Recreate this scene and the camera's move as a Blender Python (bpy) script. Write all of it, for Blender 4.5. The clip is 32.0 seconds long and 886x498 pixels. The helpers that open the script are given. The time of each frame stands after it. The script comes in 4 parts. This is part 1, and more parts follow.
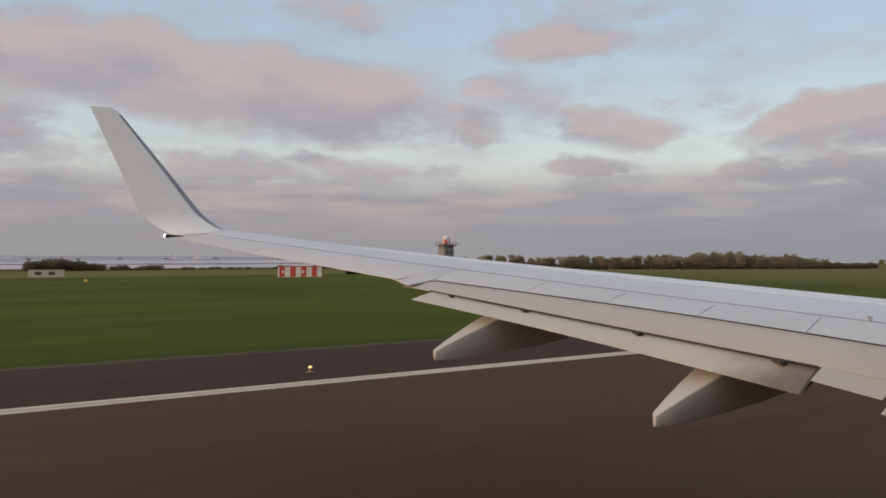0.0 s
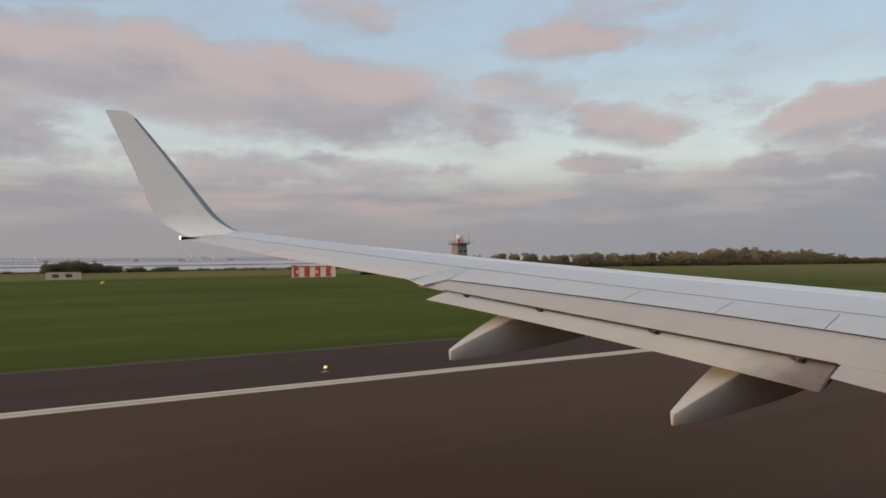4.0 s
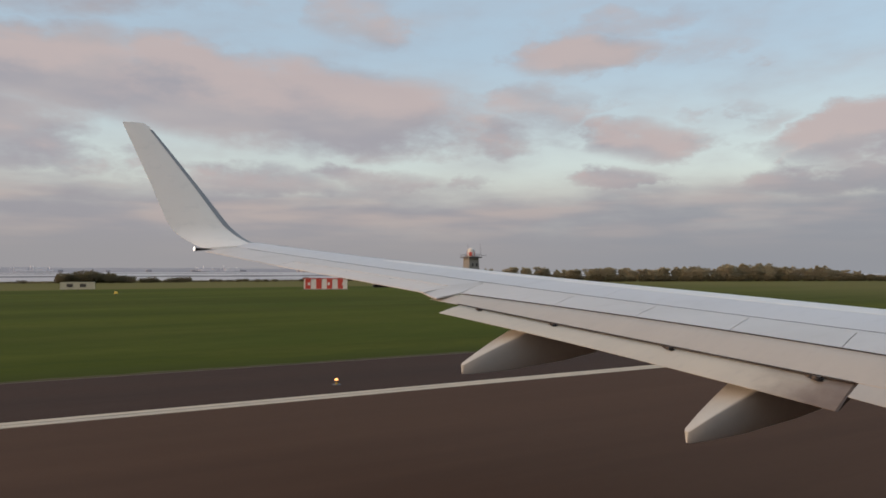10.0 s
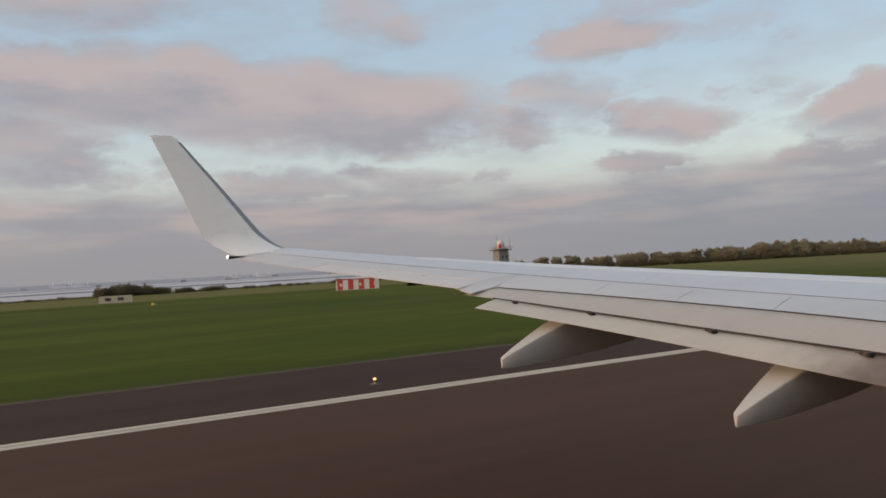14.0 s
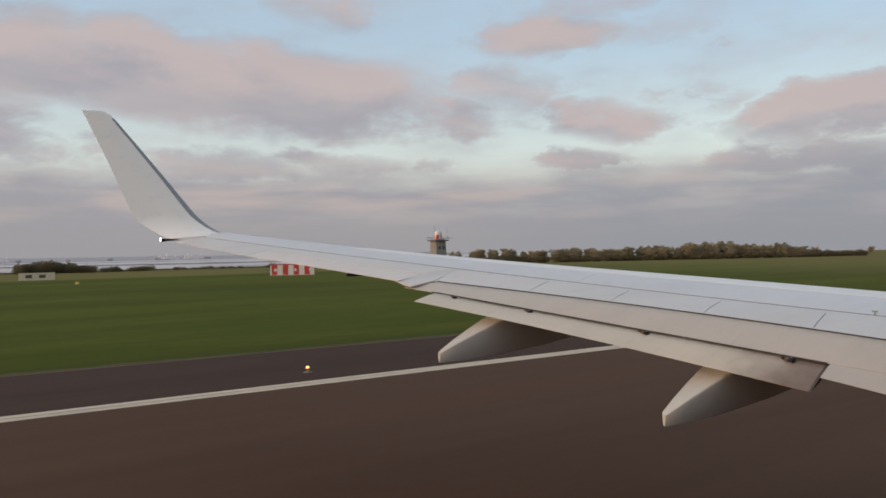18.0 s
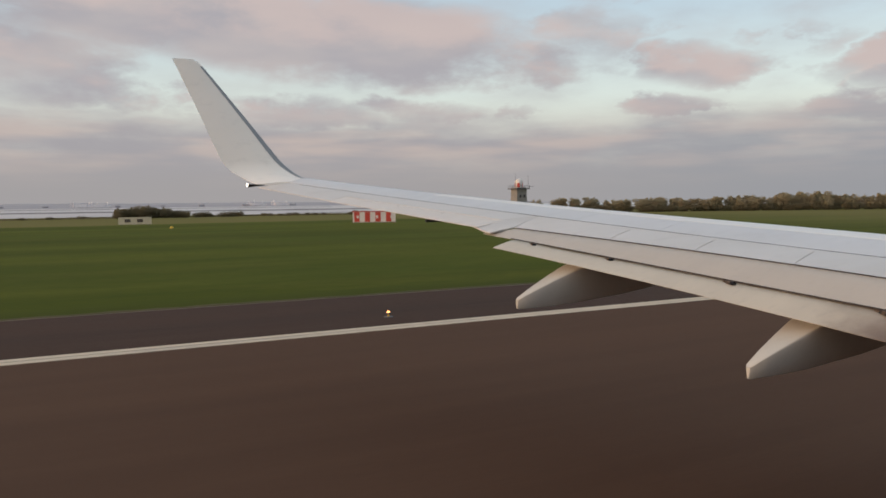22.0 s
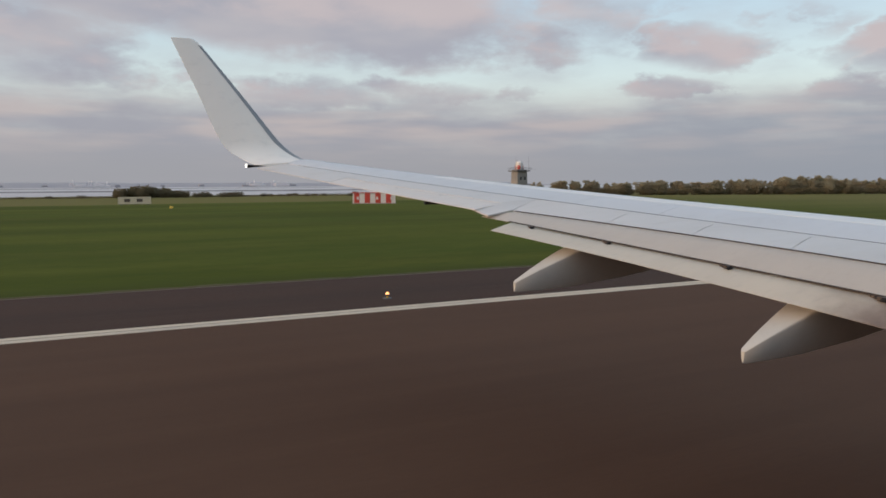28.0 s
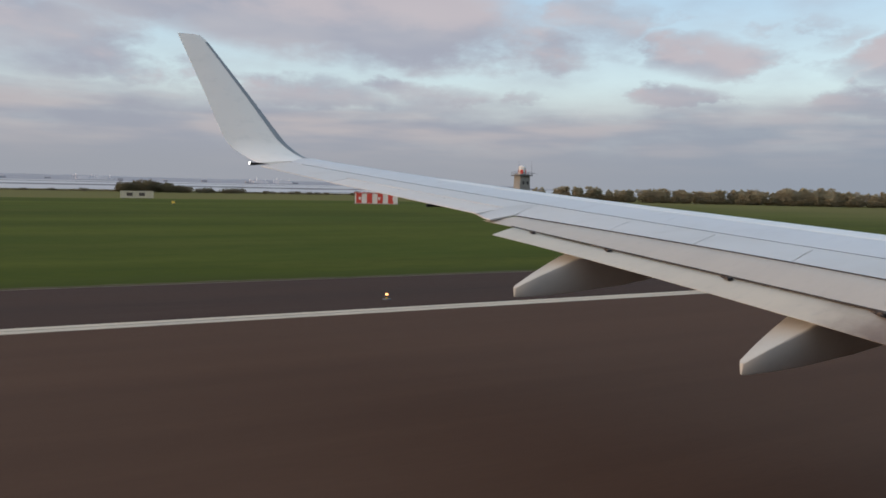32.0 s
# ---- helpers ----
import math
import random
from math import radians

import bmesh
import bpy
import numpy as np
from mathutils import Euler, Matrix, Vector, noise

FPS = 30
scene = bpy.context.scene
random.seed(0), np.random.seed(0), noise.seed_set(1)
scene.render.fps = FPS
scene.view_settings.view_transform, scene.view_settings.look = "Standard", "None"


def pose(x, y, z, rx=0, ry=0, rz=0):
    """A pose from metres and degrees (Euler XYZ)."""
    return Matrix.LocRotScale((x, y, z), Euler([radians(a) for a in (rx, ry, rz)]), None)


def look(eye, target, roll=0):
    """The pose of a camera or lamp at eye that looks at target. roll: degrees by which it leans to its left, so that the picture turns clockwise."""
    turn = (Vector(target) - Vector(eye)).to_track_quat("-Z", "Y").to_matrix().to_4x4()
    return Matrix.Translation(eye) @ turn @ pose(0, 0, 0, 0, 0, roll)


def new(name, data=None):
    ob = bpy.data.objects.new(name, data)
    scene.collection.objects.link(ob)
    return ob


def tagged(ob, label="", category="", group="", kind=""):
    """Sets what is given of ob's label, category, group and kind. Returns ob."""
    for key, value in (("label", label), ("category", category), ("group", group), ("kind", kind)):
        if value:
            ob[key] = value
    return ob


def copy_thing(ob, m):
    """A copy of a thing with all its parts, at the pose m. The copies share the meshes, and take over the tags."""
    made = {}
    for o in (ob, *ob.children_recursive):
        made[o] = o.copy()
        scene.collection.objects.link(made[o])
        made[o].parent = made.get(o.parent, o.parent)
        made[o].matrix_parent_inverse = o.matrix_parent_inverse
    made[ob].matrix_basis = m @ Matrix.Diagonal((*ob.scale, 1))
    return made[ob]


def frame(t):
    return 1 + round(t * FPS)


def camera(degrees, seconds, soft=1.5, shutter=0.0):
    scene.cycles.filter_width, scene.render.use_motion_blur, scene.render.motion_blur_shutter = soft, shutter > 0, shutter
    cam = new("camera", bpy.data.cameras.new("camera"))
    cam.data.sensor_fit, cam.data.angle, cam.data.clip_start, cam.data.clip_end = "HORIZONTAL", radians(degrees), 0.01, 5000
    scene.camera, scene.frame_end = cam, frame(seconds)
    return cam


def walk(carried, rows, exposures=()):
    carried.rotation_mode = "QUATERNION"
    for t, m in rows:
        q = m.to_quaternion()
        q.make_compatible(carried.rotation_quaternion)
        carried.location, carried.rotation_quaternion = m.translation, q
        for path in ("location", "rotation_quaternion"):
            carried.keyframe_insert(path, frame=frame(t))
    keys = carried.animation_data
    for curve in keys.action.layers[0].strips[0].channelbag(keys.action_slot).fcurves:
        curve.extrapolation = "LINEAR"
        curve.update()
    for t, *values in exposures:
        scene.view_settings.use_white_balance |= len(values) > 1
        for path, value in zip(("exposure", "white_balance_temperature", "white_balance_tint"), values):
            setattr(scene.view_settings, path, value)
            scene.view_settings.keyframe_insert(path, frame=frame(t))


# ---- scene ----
cam = camera(61.1, 32.0, soft=1.7)
walk(cam, [
    (0.0, pose(0.017, 1.435, 3.782, 90.61, -0.05, -32.37)),
    (0.5, pose(0.005, 1.447, 3.803, 90.80, -0.50, -32.31)),
    (1.0, pose(0.008, 1.436, 3.800, 90.70, 0.40, -32.32)),
    (1.5, pose(0.010, 1.443, 3.801, 90.42, 0.58, -32.08)),
    (2.0, pose(0.016, 1.446, 3.799, 89.70, 0.10, -31.89)),
    (2.5, pose(0.009, 1.449, 3.799, 89.94, 0.46, -32.01)),
    (3.0, pose(0.007, 1.439, 3.801, 90.10, 0.24, -31.29)),
    (3.5, pose(0.006, 1.445, 3.800, 90.13, 0.68, -31.28)),
    (5.5, pose(0.006, 1.431, 3.778, 91.85, -0.55, -31.72)),
    (6.0, pose(0.009, 1.442, 3.785, 91.66, 0.16, -31.81)),
    (6.5, pose(0.016, 1.446, 3.786, 91.44, 0.21, -31.58)),
    (7.0, pose(0.020, 1.454, 3.778, 91.51, 0.37, -31.08)),
    (7.5, pose(0.022, 1.443, 3.792, 91.81, 0.37, -30.47)),
    (8.0, pose(0.015, 1.432, 3.783, 92.55, 0.49, -30.14)),
    (8.5, pose(0.017, 1.444, 3.789, 92.58, -0.07, -30.06)),
    (9.0, pose(0.007, 1.452, 3.794, 92.30, -0.04, -30.09)),
    (9.5, pose(0.005, 1.460, 3.796, 91.78, -0.12, -30.19)),
    (10.0, pose(-0.006, 1.458, 3.798, 91.53, -0.02, -30.46)),
    (10.5, pose(-0.031, 1.473, 3.802, 91.40, -0.59, -30.66)),
    (11.0, pose(-0.012, 1.487, 3.808, 91.47, -0.51, -30.62)),
    (11.5, pose(-0.035, 1.487, 3.809, 91.24, -0.14, -30.15)),
    (12.0, pose(-0.026, 1.520, 3.824, 91.19, 1.07, -28.81)),
    (12.5, pose(-0.018, 1.511, 3.809, 91.52, 2.75, -26.80)),
    (13.0, pose(-0.004, 1.518, 3.814, 90.99, 3.93, -26.43)),
    (13.5, pose(-0.012, 1.511, 3.808, 89.99, 2.88, -27.81)),
    (14.0, pose(-0.022, 1.520, 3.811, 91.19, 3.18, -28.17)),
    (14.5, pose(-0.027, 1.524, 3.821, 90.15, 2.76, -28.47)),
    (16.5, pose(-0.040, 1.537, 3.849, 89.05, 1.19, -30.91)),
    (17.0, pose(-0.052, 1.548, 3.847, 89.14, 1.18, -32.38)),
    (17.5, pose(-0.068, 1.518, 3.861, 89.92, 0.78, -32.97)),
    (18.0, pose(-0.065, 1.548, 3.863, 90.21, 1.04, -32.99)),
    (18.5, pose(-0.057, 1.543, 3.847, 90.61, 2.01, -31.90)),
    (19.0, pose(-0.058, 1.537, 3.847, 90.24, 2.25, -30.78)),
    (19.5, pose(-0.047, 1.549, 3.844, 90.01, 2.35, -29.27)),
    (20.0, pose(-0.055, 1.547, 3.846, 90.13, 2.38, -28.99)),
    (20.5, pose(-0.023, 1.510, 3.845, 87.90, 1.52, -25.82)),
    (21.0, pose(-0.045, 1.562, 3.838, 85.93, 0.21, -26.21)),
    (21.5, pose(-0.040, 1.555, 3.836, 86.12, 0.54, -26.62)),
    (22.0, pose(-0.041, 1.557, 3.836, 86.35, 0.60, -26.86)),
    (22.5, pose(-0.040, 1.559, 3.843, 86.03, 0.96, -26.62)),
    (23.0, pose(-0.031, 1.545, 3.831, 85.84, 1.24, -26.43)),
    (23.5, pose(-0.032, 1.554, 3.840, 85.20, 1.23, -26.48)),
    (24.0, pose(-0.037, 1.560, 3.849, 84.93, 0.84, -26.56)),
    (24.5, pose(-0.034, 1.545, 3.845, 85.18, 0.50, -26.59)),
    (25.0, pose(-0.028, 1.536, 3.849, 85.48, 0.41, -26.68)),
    (25.5, pose(-0.036, 1.550, 3.851, 85.67, 0.34, -26.89)),
    (27.5, pose(-0.028, 1.538, 3.848, 84.74, -0.17, -26.98)),
    (28.0, pose(-0.024, 1.537, 3.845, 84.96, 0.20, -26.84)),
    (28.5, pose(-0.029, 1.542, 3.848, 85.43, 0.37, -26.56)),
    (29.0, pose(-0.030, 1.543, 3.845, 86.01, 0.80, -26.44)),
    (29.5, pose(-0.021, 1.541, 3.844, 86.12, 0.75, -26.17)),
    (30.0, pose(-0.020, 1.536, 3.849, 85.56, 0.04, -26.05)),
    (30.5, pose(-0.024, 1.540, 3.851, 84.80, -1.35, -26.15)),
    (31.0, pose(-0.021, 1.536, 3.848, 84.75, -1.31, -26.32)),
    (31.5, pose(-0.025, 1.533, 3.850, 84.85, -1.33, -26.52)),
    (32.0, pose(-0.025, 1.544, 3.854, 85.13, -1.36, -26.65)),
], exposures=[
    (0.0, -0.04, 6680, 11), (14.5, -0.05, 6600, 10), (17.0, 0.0, 6550, 10), (19.0, 0.06, 6750, 10), (24.5, 0.12, 6850, 10),
    (25.5, 0.12, 6750, 10), (27.5, 0.10, 6150, 8), (28.7, 0.12, 6600, 10), (29.6, 0.10, 6050, 7), (32.0, 0.10, 6000, 7),
])

# ---- world and sun ----
SUN_FROM = Vector((-1.0, 0.08, 0.14)).normalized()
world = bpy.data.worlds.new("sky")
scene.world = world
world.use_nodes = True
wt = world.node_tree
wt.nodes.clear()


def wnode(kind, **values):
    n = wt.nodes.new(kind)
    for k, v in values.items():
        setattr(n, k, v)
    return n


def wmath(op, a, b=None, c=None, clamp=False):
    n = wt.nodes.new("ShaderNodeMath")
    n.operation, n.use_clamp = op, clamp
    for i, v in enumerate((a, b, c)):
        if v is None:
            continue
        if isinstance(v, (int, float)):
            n.inputs[i].default_value = v
        else:
            wt.links.new(v, n.inputs[i])
    return n.outputs[0]


def wmix(fac, a, b):
    n = wt.nodes.new("ShaderNodeMix")
    n.data_type = "RGBA"
    for s, v in ((n.inputs["Factor"], fac), (n.inputs[6], a), (n.inputs[7], b)):
        if isinstance(v, (int, float)):
            s.default_value = v
        elif isinstance(v, tuple):
            s.default_value = (*v, 1.0)
        else:
            wt.links.new(v, s)
    return n.outputs[2]


def wramp(x, lo, hi):
    n = wt.nodes.new("ShaderNodeMapRange")
    n.interpolation_type = "SMOOTHSTEP"
    wt.links.new(x, n.inputs[0])
    n.inputs[1].default_value, n.inputs[2].default_value = lo, hi
    return n.outputs[0]


coord = wnode("ShaderNodeTexCoord").outputs["Generated"]
sep = wnode("ShaderNodeSeparateXYZ")
wt.links.new(coord, sep.inputs[0])
dx, dy, dz = sep.outputs
azim = wmath("MULTIPLY", wmath("ARCTAN2", dy, dx), 57.2958)
elev = wmath("MULTIPLY", wmath("ARCSINE", dz), 57.2958)


def wnoise(vec, scale, detail=5.0, rough=0.55):
    n = wt.nodes.new("ShaderNodeTexNoise")
    n.inputs["Scale"].default_value, n.inputs["Detail"].default_value, n.inputs["Roughness"].default_value = scale, detail, rough
    wt.links.new(vec, n.inputs["Vector"])
    return n.outputs[0]


def sky_vec(a, e, stretch):
    n = wt.nodes.new("ShaderNodeCombineXYZ")
    wt.links.new(wmath("MULTIPLY", a, 0.1), n.inputs[0])
    wt.links.new(wmath("MULTIPLY", e, 0.1 * stretch), n.inputs[1])
    return n.outputs[0]


# banks of cloud: azimuth, elevation, half width, half height in degrees, weight, tilt
BANKS = [
    (72.5, 12.2, 21.0, 3.9, 1.5, 0.08), (87.0, 13.6, 11.0, 3.8, 1.3, 0.05), (90.0, 9.4, 9.0, 3.4, 0.95, 0.0), (66.5, 18.6, 5.0, 2.2, 0.62, 0.25),
    (48.5, 15.6, 7.5, 1.9, 0.95, 0.02), (46.0, 17.8, 7.0, 1.2, 0.45, -0.05), (51.5, 12.0, 4.6, 2.0, 0.62, 0.0), (45.0, 9.5, 6.4, 1.7, 1.0, 0.08),
    (28.5, 9.4, 9.0, 2.5, 1.2, -0.12), (46.5, 6.6, 3.4, 1.0, 0.9, 0.0), (30.5, 5.9, 9.0, 1.8, 1.1, 0.0), (40.5, 15.4, 3.2, 1.5, 0.35, 0.0), (37.5, 10.6, 2.6, 1.2, 0.4, 0.0),
    (65.0, 6.7, 6.5, 1.1, 0.85, 0.05), (76.0, 6.6, 9.0, 1.5, 0.9, 0.0), (88.0, 19.5, 14.0, 2.6, 0.7, 0.0), (57.0, 6.2, 3.0, 0.8, 0.55, 0.0),
    (150.0, 12.0, 30.0, 6.0, 1.0, 0.0), (-20.0, 13.0, 25.0, 5.0, 0.9, 0.0), (-80.0, 16.0, 30.0, 6.0, 0.9, 0.0), (10.0, 11.0, 9.0, 3.0, 0.9, 0.0), (108.0, 12.0, 10.0, 4.0, 1.0, 0.0),
]


def density(e):
    warp = wnoise(sky_vec(azim, e, 2.0), 1.3, 5.0, 0.6)
    fine = wnoise(sky_vec(azim, e, 2.7), 1.5, 5.0, 0.56)
    streak = wnoise(sky_vec(azim, e, 6.0), 0.75, 4.0, 0.5)
    w = wmath("SUBTRACT", warp, 0.5)
    # the closed deck that thickens towards the horizon, broken into long streaks
    total = wmath("MULTIPLY_ADD", wramp(e, 8.6, 3.6), 1.2, -0.36)
    total = wmath("MULTIPLY_ADD", wmath("SUBTRACT", streak, 0.5), 1.7, total)
    aw = wmath("MULTIPLY_ADD", w, 20.0, azim)
    ew = wmath("MULTIPLY_ADD", w, 5.0, e)
    for a, b, sa, sb, wgt, tilt in BANKS:
        da = wmath("SUBTRACT", aw, a)
        u = wmath("DIVIDE", da, sa)
        v = wmath("DIVIDE", wmath("SUBTRACT", wmath("SUBTRACT", ew, b), wmath("MULTIPLY", da, tilt)), sb)
        r = wmath("MULTIPLY_ADD", u, u, wmath("MULTIPLY", v, v))
        m = wmath("MULTIPLY", wmath("SUBTRACT", 1.0, r, clamp=True), wgt)
        total = wmath("MAXIMUM", total, m)
    return wmath("MULTIPLY_ADD", wmath("SUBTRACT", fine, 0.5), 1.15, total)


d0 = density(elev)
d1 = density(wmath("ADD", elev, 2.0))
cover = wmath("MULTIPLY", wramp(d0, -0.25, 0.95), 0.95)
rim = wramp(wmath("SUBTRACT", d0, d1), -0.1, 0.9)
tex = wnode("ShaderNodeTexSky", sky_type="NISHITA", sun_disc=False)
tex.sun_elevation, tex.sun_rotation = math.asin(SUN_FROM.z), math.atan2(SUN_FROM.x, SUN_FROM.y)
tex.air_density, tex.dust_density, tex.ozone_density = 1.0, 1.2, 1.0
clear = wnode("ShaderNodeVectorMath", operation="MULTIPLY_ADD")
wt.links.new(tex.outputs[0], clear.inputs[0])
clear.inputs[1].default_value = (0.05, 0.05, 0.05)
wt.links.new(wmix(wramp(elev, 5.5, 17.0), (0.520, 0.570, 0.560), (0.365, 0.475, 0.585)), clear.inputs[2])
tone = wnoise(sky_vec(azim, elev, 3.2), 1.1, 3.0, 0.44)
bands = wnoise(sky_vec(azim, elev, 7.0), 0.9, 3.5, 0.5)
grey = wmix(wramp(tone, 0.32, 0.70), (0.370, 0.362, 0.408), (0.455, 0.425, 0.445))
lit = wmix(wmath("MULTIPLY", rim, 0.75), grey, (0.560, 0.468, 0.462))
north = wramp(azim, 62.0, 36.0)
low_deck = wmix(wramp(bands, 0.38, 0.68), wmix(north, (0.335, 0.330, 0.368), (0.302, 0.318, 0.362)), wmix(north, (0.475, 0.415, 0.408), (0.430, 0.395, 0.405)))
low_sky = wmix(cover, (0.545, 0.555, 0.535), low_deck)
deck = wmix(wramp(elev, 8.0, 4.5), wmix(cover, clear.outputs[0], lit), low_sky)
below = wmix(wramp(elev, -0.4, -2.0), wmix(wramp(elev, 4.6, 0.6), deck, wmix(north, (0.332, 0.326, 0.345), (0.295, 0.308, 0.342))), (0.10, 0.095, 0.09))
# the brighter, warmer sky round the rising sun
sun_dot = wnode("ShaderNodeVectorMath", operation="DOT_PRODUCT")
wt.links.new(coord, sun_dot.inputs[0])
sun_dot.inputs[1].default_value = SUN_FROM
aura = wmath("POWER", wmath("MAXIMUM", sun_dot.outputs["Value"], 0.0), 5.0)
aura = wmath("MULTIPLY", aura, wramp(elev, -1.0, 3.0))
dawn = wnode("ShaderNodeVectorMath", operation="MULTIPLY_ADD")
dawn.inputs[0].default_value = (2.0, 1.28, 0.78)
comb = wnode("ShaderNodeCombineXYZ")
for k in range(3):
    wt.links.new(aura, comb.inputs[k])
wt.links.new(comb.outputs[0], dawn.inputs[1])
wt.links.new(below, dawn.inputs[2])
bg = wnode("ShaderNodeBackground")
bg.inputs["Strength"].default_value = 1.0
wt.links.new(dawn.outputs[0], bg.inputs["Color"])
wout = wnode("ShaderNodeOutputWorld")
wt.links.new(bg.outputs[0], wout.inputs[0])

lamp = bpy.data.lights.new("sun", "SUN")
lamp.energy, lamp.angle, lamp.color = 1.05, radians(7.0), (1.0, 0.64, 0.40)
sun = new("sun", lamp)
sun.matrix_world = look(SUN_FROM * 300, (0, 0, 0))


# ---- materials ----
def material(name, base, rough=0.6, metal=0.0, var=(), bump=0.0, bump_scale=40.0, spec=0.5, stretch=(1, 1, 1), rough_var=0.0):
    """base colour, with layers var = (scale, low, high, colour, strength) of noise laid over it in object space."""
    m = bpy.data.materials.new(name)
    m.use_nodes = True
    t = m.node_tree
    p = t.nodes["Principled BSDF"]
    p.inputs["Roughness"].default_value, p.inputs["Metallic"].default_value, p.inputs["Specular IOR Level"].default_value = rough, metal, spec
    tc = t.nodes.new("ShaderNodeTexCoord")
    mp = t.nodes.new("ShaderNodeMapping")
    mp.inputs["Scale"].default_value = stretch
    t.links.new(tc.outputs["Object"], mp.inputs["Vector"])
    col = None
    for scale, lo, hi, tint, strength in var:
        n = t.nodes.new("ShaderNodeTexNoise")
        n.inputs["Scale"].default_value, n.inputs["Detail"].default_value, n.inputs["Roughness"].default_value = scale, 6.0, 0.6
        t.links.new(mp.outputs[0], n.inputs["Vector"])
        r = t.nodes.new("ShaderNodeMapRange")
        r.inputs[1].default_value, r.inputs[2].default_value, r.inputs[4].default_value = lo, hi, strength
        t.links.new(n.outputs[0], r.inputs[0])
        x = t.nodes.new("ShaderNodeMix")
        x.data_type = "RGBA"
        t.links.new(r.outputs[0], x.inputs["Factor"])
        if col is None:
            x.inputs[6].default_value = (*base, 1)
        else:
            t.links.new(col, x.inputs[6])
        x.inputs[7].default_value = (*tint, 1)
        col = x.outputs[2]
        if rough_var:
            rr = t.nodes.new("ShaderNodeMapRange")
            rr.inputs[3].default_value, rr.inputs[4].default_value = rough - rough_var, rough + rough_var
            t.links.new(n.outputs[0], rr.inputs[0])
            t.links.new(rr.outputs[0], p.inputs["Roughness"])
    if col is None:
        p.inputs["Base Color"].default_value = (*base, 1)
    else:
        t.links.new(col, p.inputs["Base Color"])
    if bump:
        n = t.nodes.new("ShaderNodeTexNoise")
        n.inputs["Scale"].default_value, n.inputs["Detail"].default_value = bump_scale, 5.0
        t.links.new(mp.outputs[0], n.inputs["Vector"])
        b = t.nodes.new("ShaderNodeBump")
        b.inputs["Strength"].default_value, b.inputs["Distance"].default_value = bump, 0.02
        t.links.new(n.outputs[0], b.inputs["Height"])
        t.links.new(b.outputs[0], p.inputs["Normal"])
    return m


def glow(name, colour, strength):
    m = bpy.data.materials.new(name)
    m.use_nodes = True
    p = m.node_tree.nodes["Principled BSDF"]
    p.inputs["Base Color"].default_value = (*colour, 1)
    p.inputs["Emission Color"].default_value, p.inputs["Emission Strength"].default_value = (*colour, 1), strength
    return m


WHITE = material("white_aircraft_paint", (0.92, 0.845, 0.765), 0.42, var=((0.8, 0.45, 0.75, (0.86, 0.785, 0.70), 0.6), (6.0, 0.55, 0.8, (0.62, 0.57, 0.52), 0.3)), bump=0.02, bump_scale=3.0, stretch=(0.5, 1.6, 1), rough_var=0.08)
SKIN = material("pale_grey_wing_skin", (0.610, 0.580, 0.555), 0.46, var=((0.7, 0.4, 0.75, (0.51, 0.475, 0.44), 0.6), (5.0, 0.55, 0.8, (0.44, 0.41, 0.38), 0.3)), bump=0.02, bump_scale=2.5, spec=0.45, stretch=(0.4, 1.2, 1), rough_var=0.08)
# warm light on the tilted flaps is put into this beige base
FLAP = material("flap_paint_warm_light_tint", (0.475, 0.420, 0.360), 0.45, var=((1.0, 0.45, 0.8, (0.385, 0.345, 0.305), 0.65), (9.0, 0.55, 0.8, (0.36, 0.32, 0.29), 0.3)), bump=0.02, bump_scale=4.0, stretch=(0.5, 1.8, 1), rough_var=0.08)
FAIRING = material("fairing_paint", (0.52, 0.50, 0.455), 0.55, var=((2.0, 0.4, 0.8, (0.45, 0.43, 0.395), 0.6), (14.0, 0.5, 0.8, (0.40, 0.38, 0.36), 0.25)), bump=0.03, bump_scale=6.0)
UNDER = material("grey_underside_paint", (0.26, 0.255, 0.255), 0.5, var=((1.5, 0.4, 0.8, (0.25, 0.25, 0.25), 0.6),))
METAL = material("bare_leading_edge_metal", (0.30, 0.29, 0.29), 0.45, 0.4, var=((4.0, 0.4, 0.8, (0.22, 0.23, 0.25), 0.6),))
LUG = material("worn_hinge_metal", (0.09, 0.065, 0.05), 0.6, var=((20.0, 0.4, 0.7, (0.07, 0.05, 0.04), 0.8),))
# forward skin: the sky's bluish reflection is mixed into the cool base colour
UPPER = material("upper_skin_with_sky_tint", (0.575, 0.575, 0.585), 0.36, var=((0.7, 0.4, 0.75, (0.49, 0.485, 0.49), 0.6), (5.0, 0.55, 0.8, (0.42, 0.415, 0.415), 0.3)), bump=0.02, bump_scale=2.5, stretch=(0.4, 1.2, 1), rough_var=0.08)
# glossy slat, its sky sheen partly painted as a pale base
SLAT = material("polished_slat_with_sky_sheen", (0.72, 0.70, 0.675), 0.34, var=((0.9, 0.45, 0.75, (0.62, 0.61, 0.59), 0.7), (5.0, 0.55, 0.8, (0.5, 0.49, 0.47), 0.3)), bump=0.02, bump_scale=2.5, rough_var=0.06)
AILERON = material("aileron_paint", (0.64, 0.585, 0.535), 0.45, var=((0.9, 0.45, 0.75, (0.55, 0.50, 0.455), 0.6), (6.0, 0.55, 0.8, (0.46, 0.42, 0.38), 0.3)), bump=0.02, bump_scale=3.0, stretch=(0.5, 1.6, 1), rough_var=0.08)
# near-black for painted shade in the flap gaps, also for joints and fasteners
SHADE_AND_MARKS = material("gap_shade_and_dark_marks", (0.035, 0.028, 0.026), 0.7)
DARK = material("black_housing", (0.015, 0.014, 0.016), 0.35)
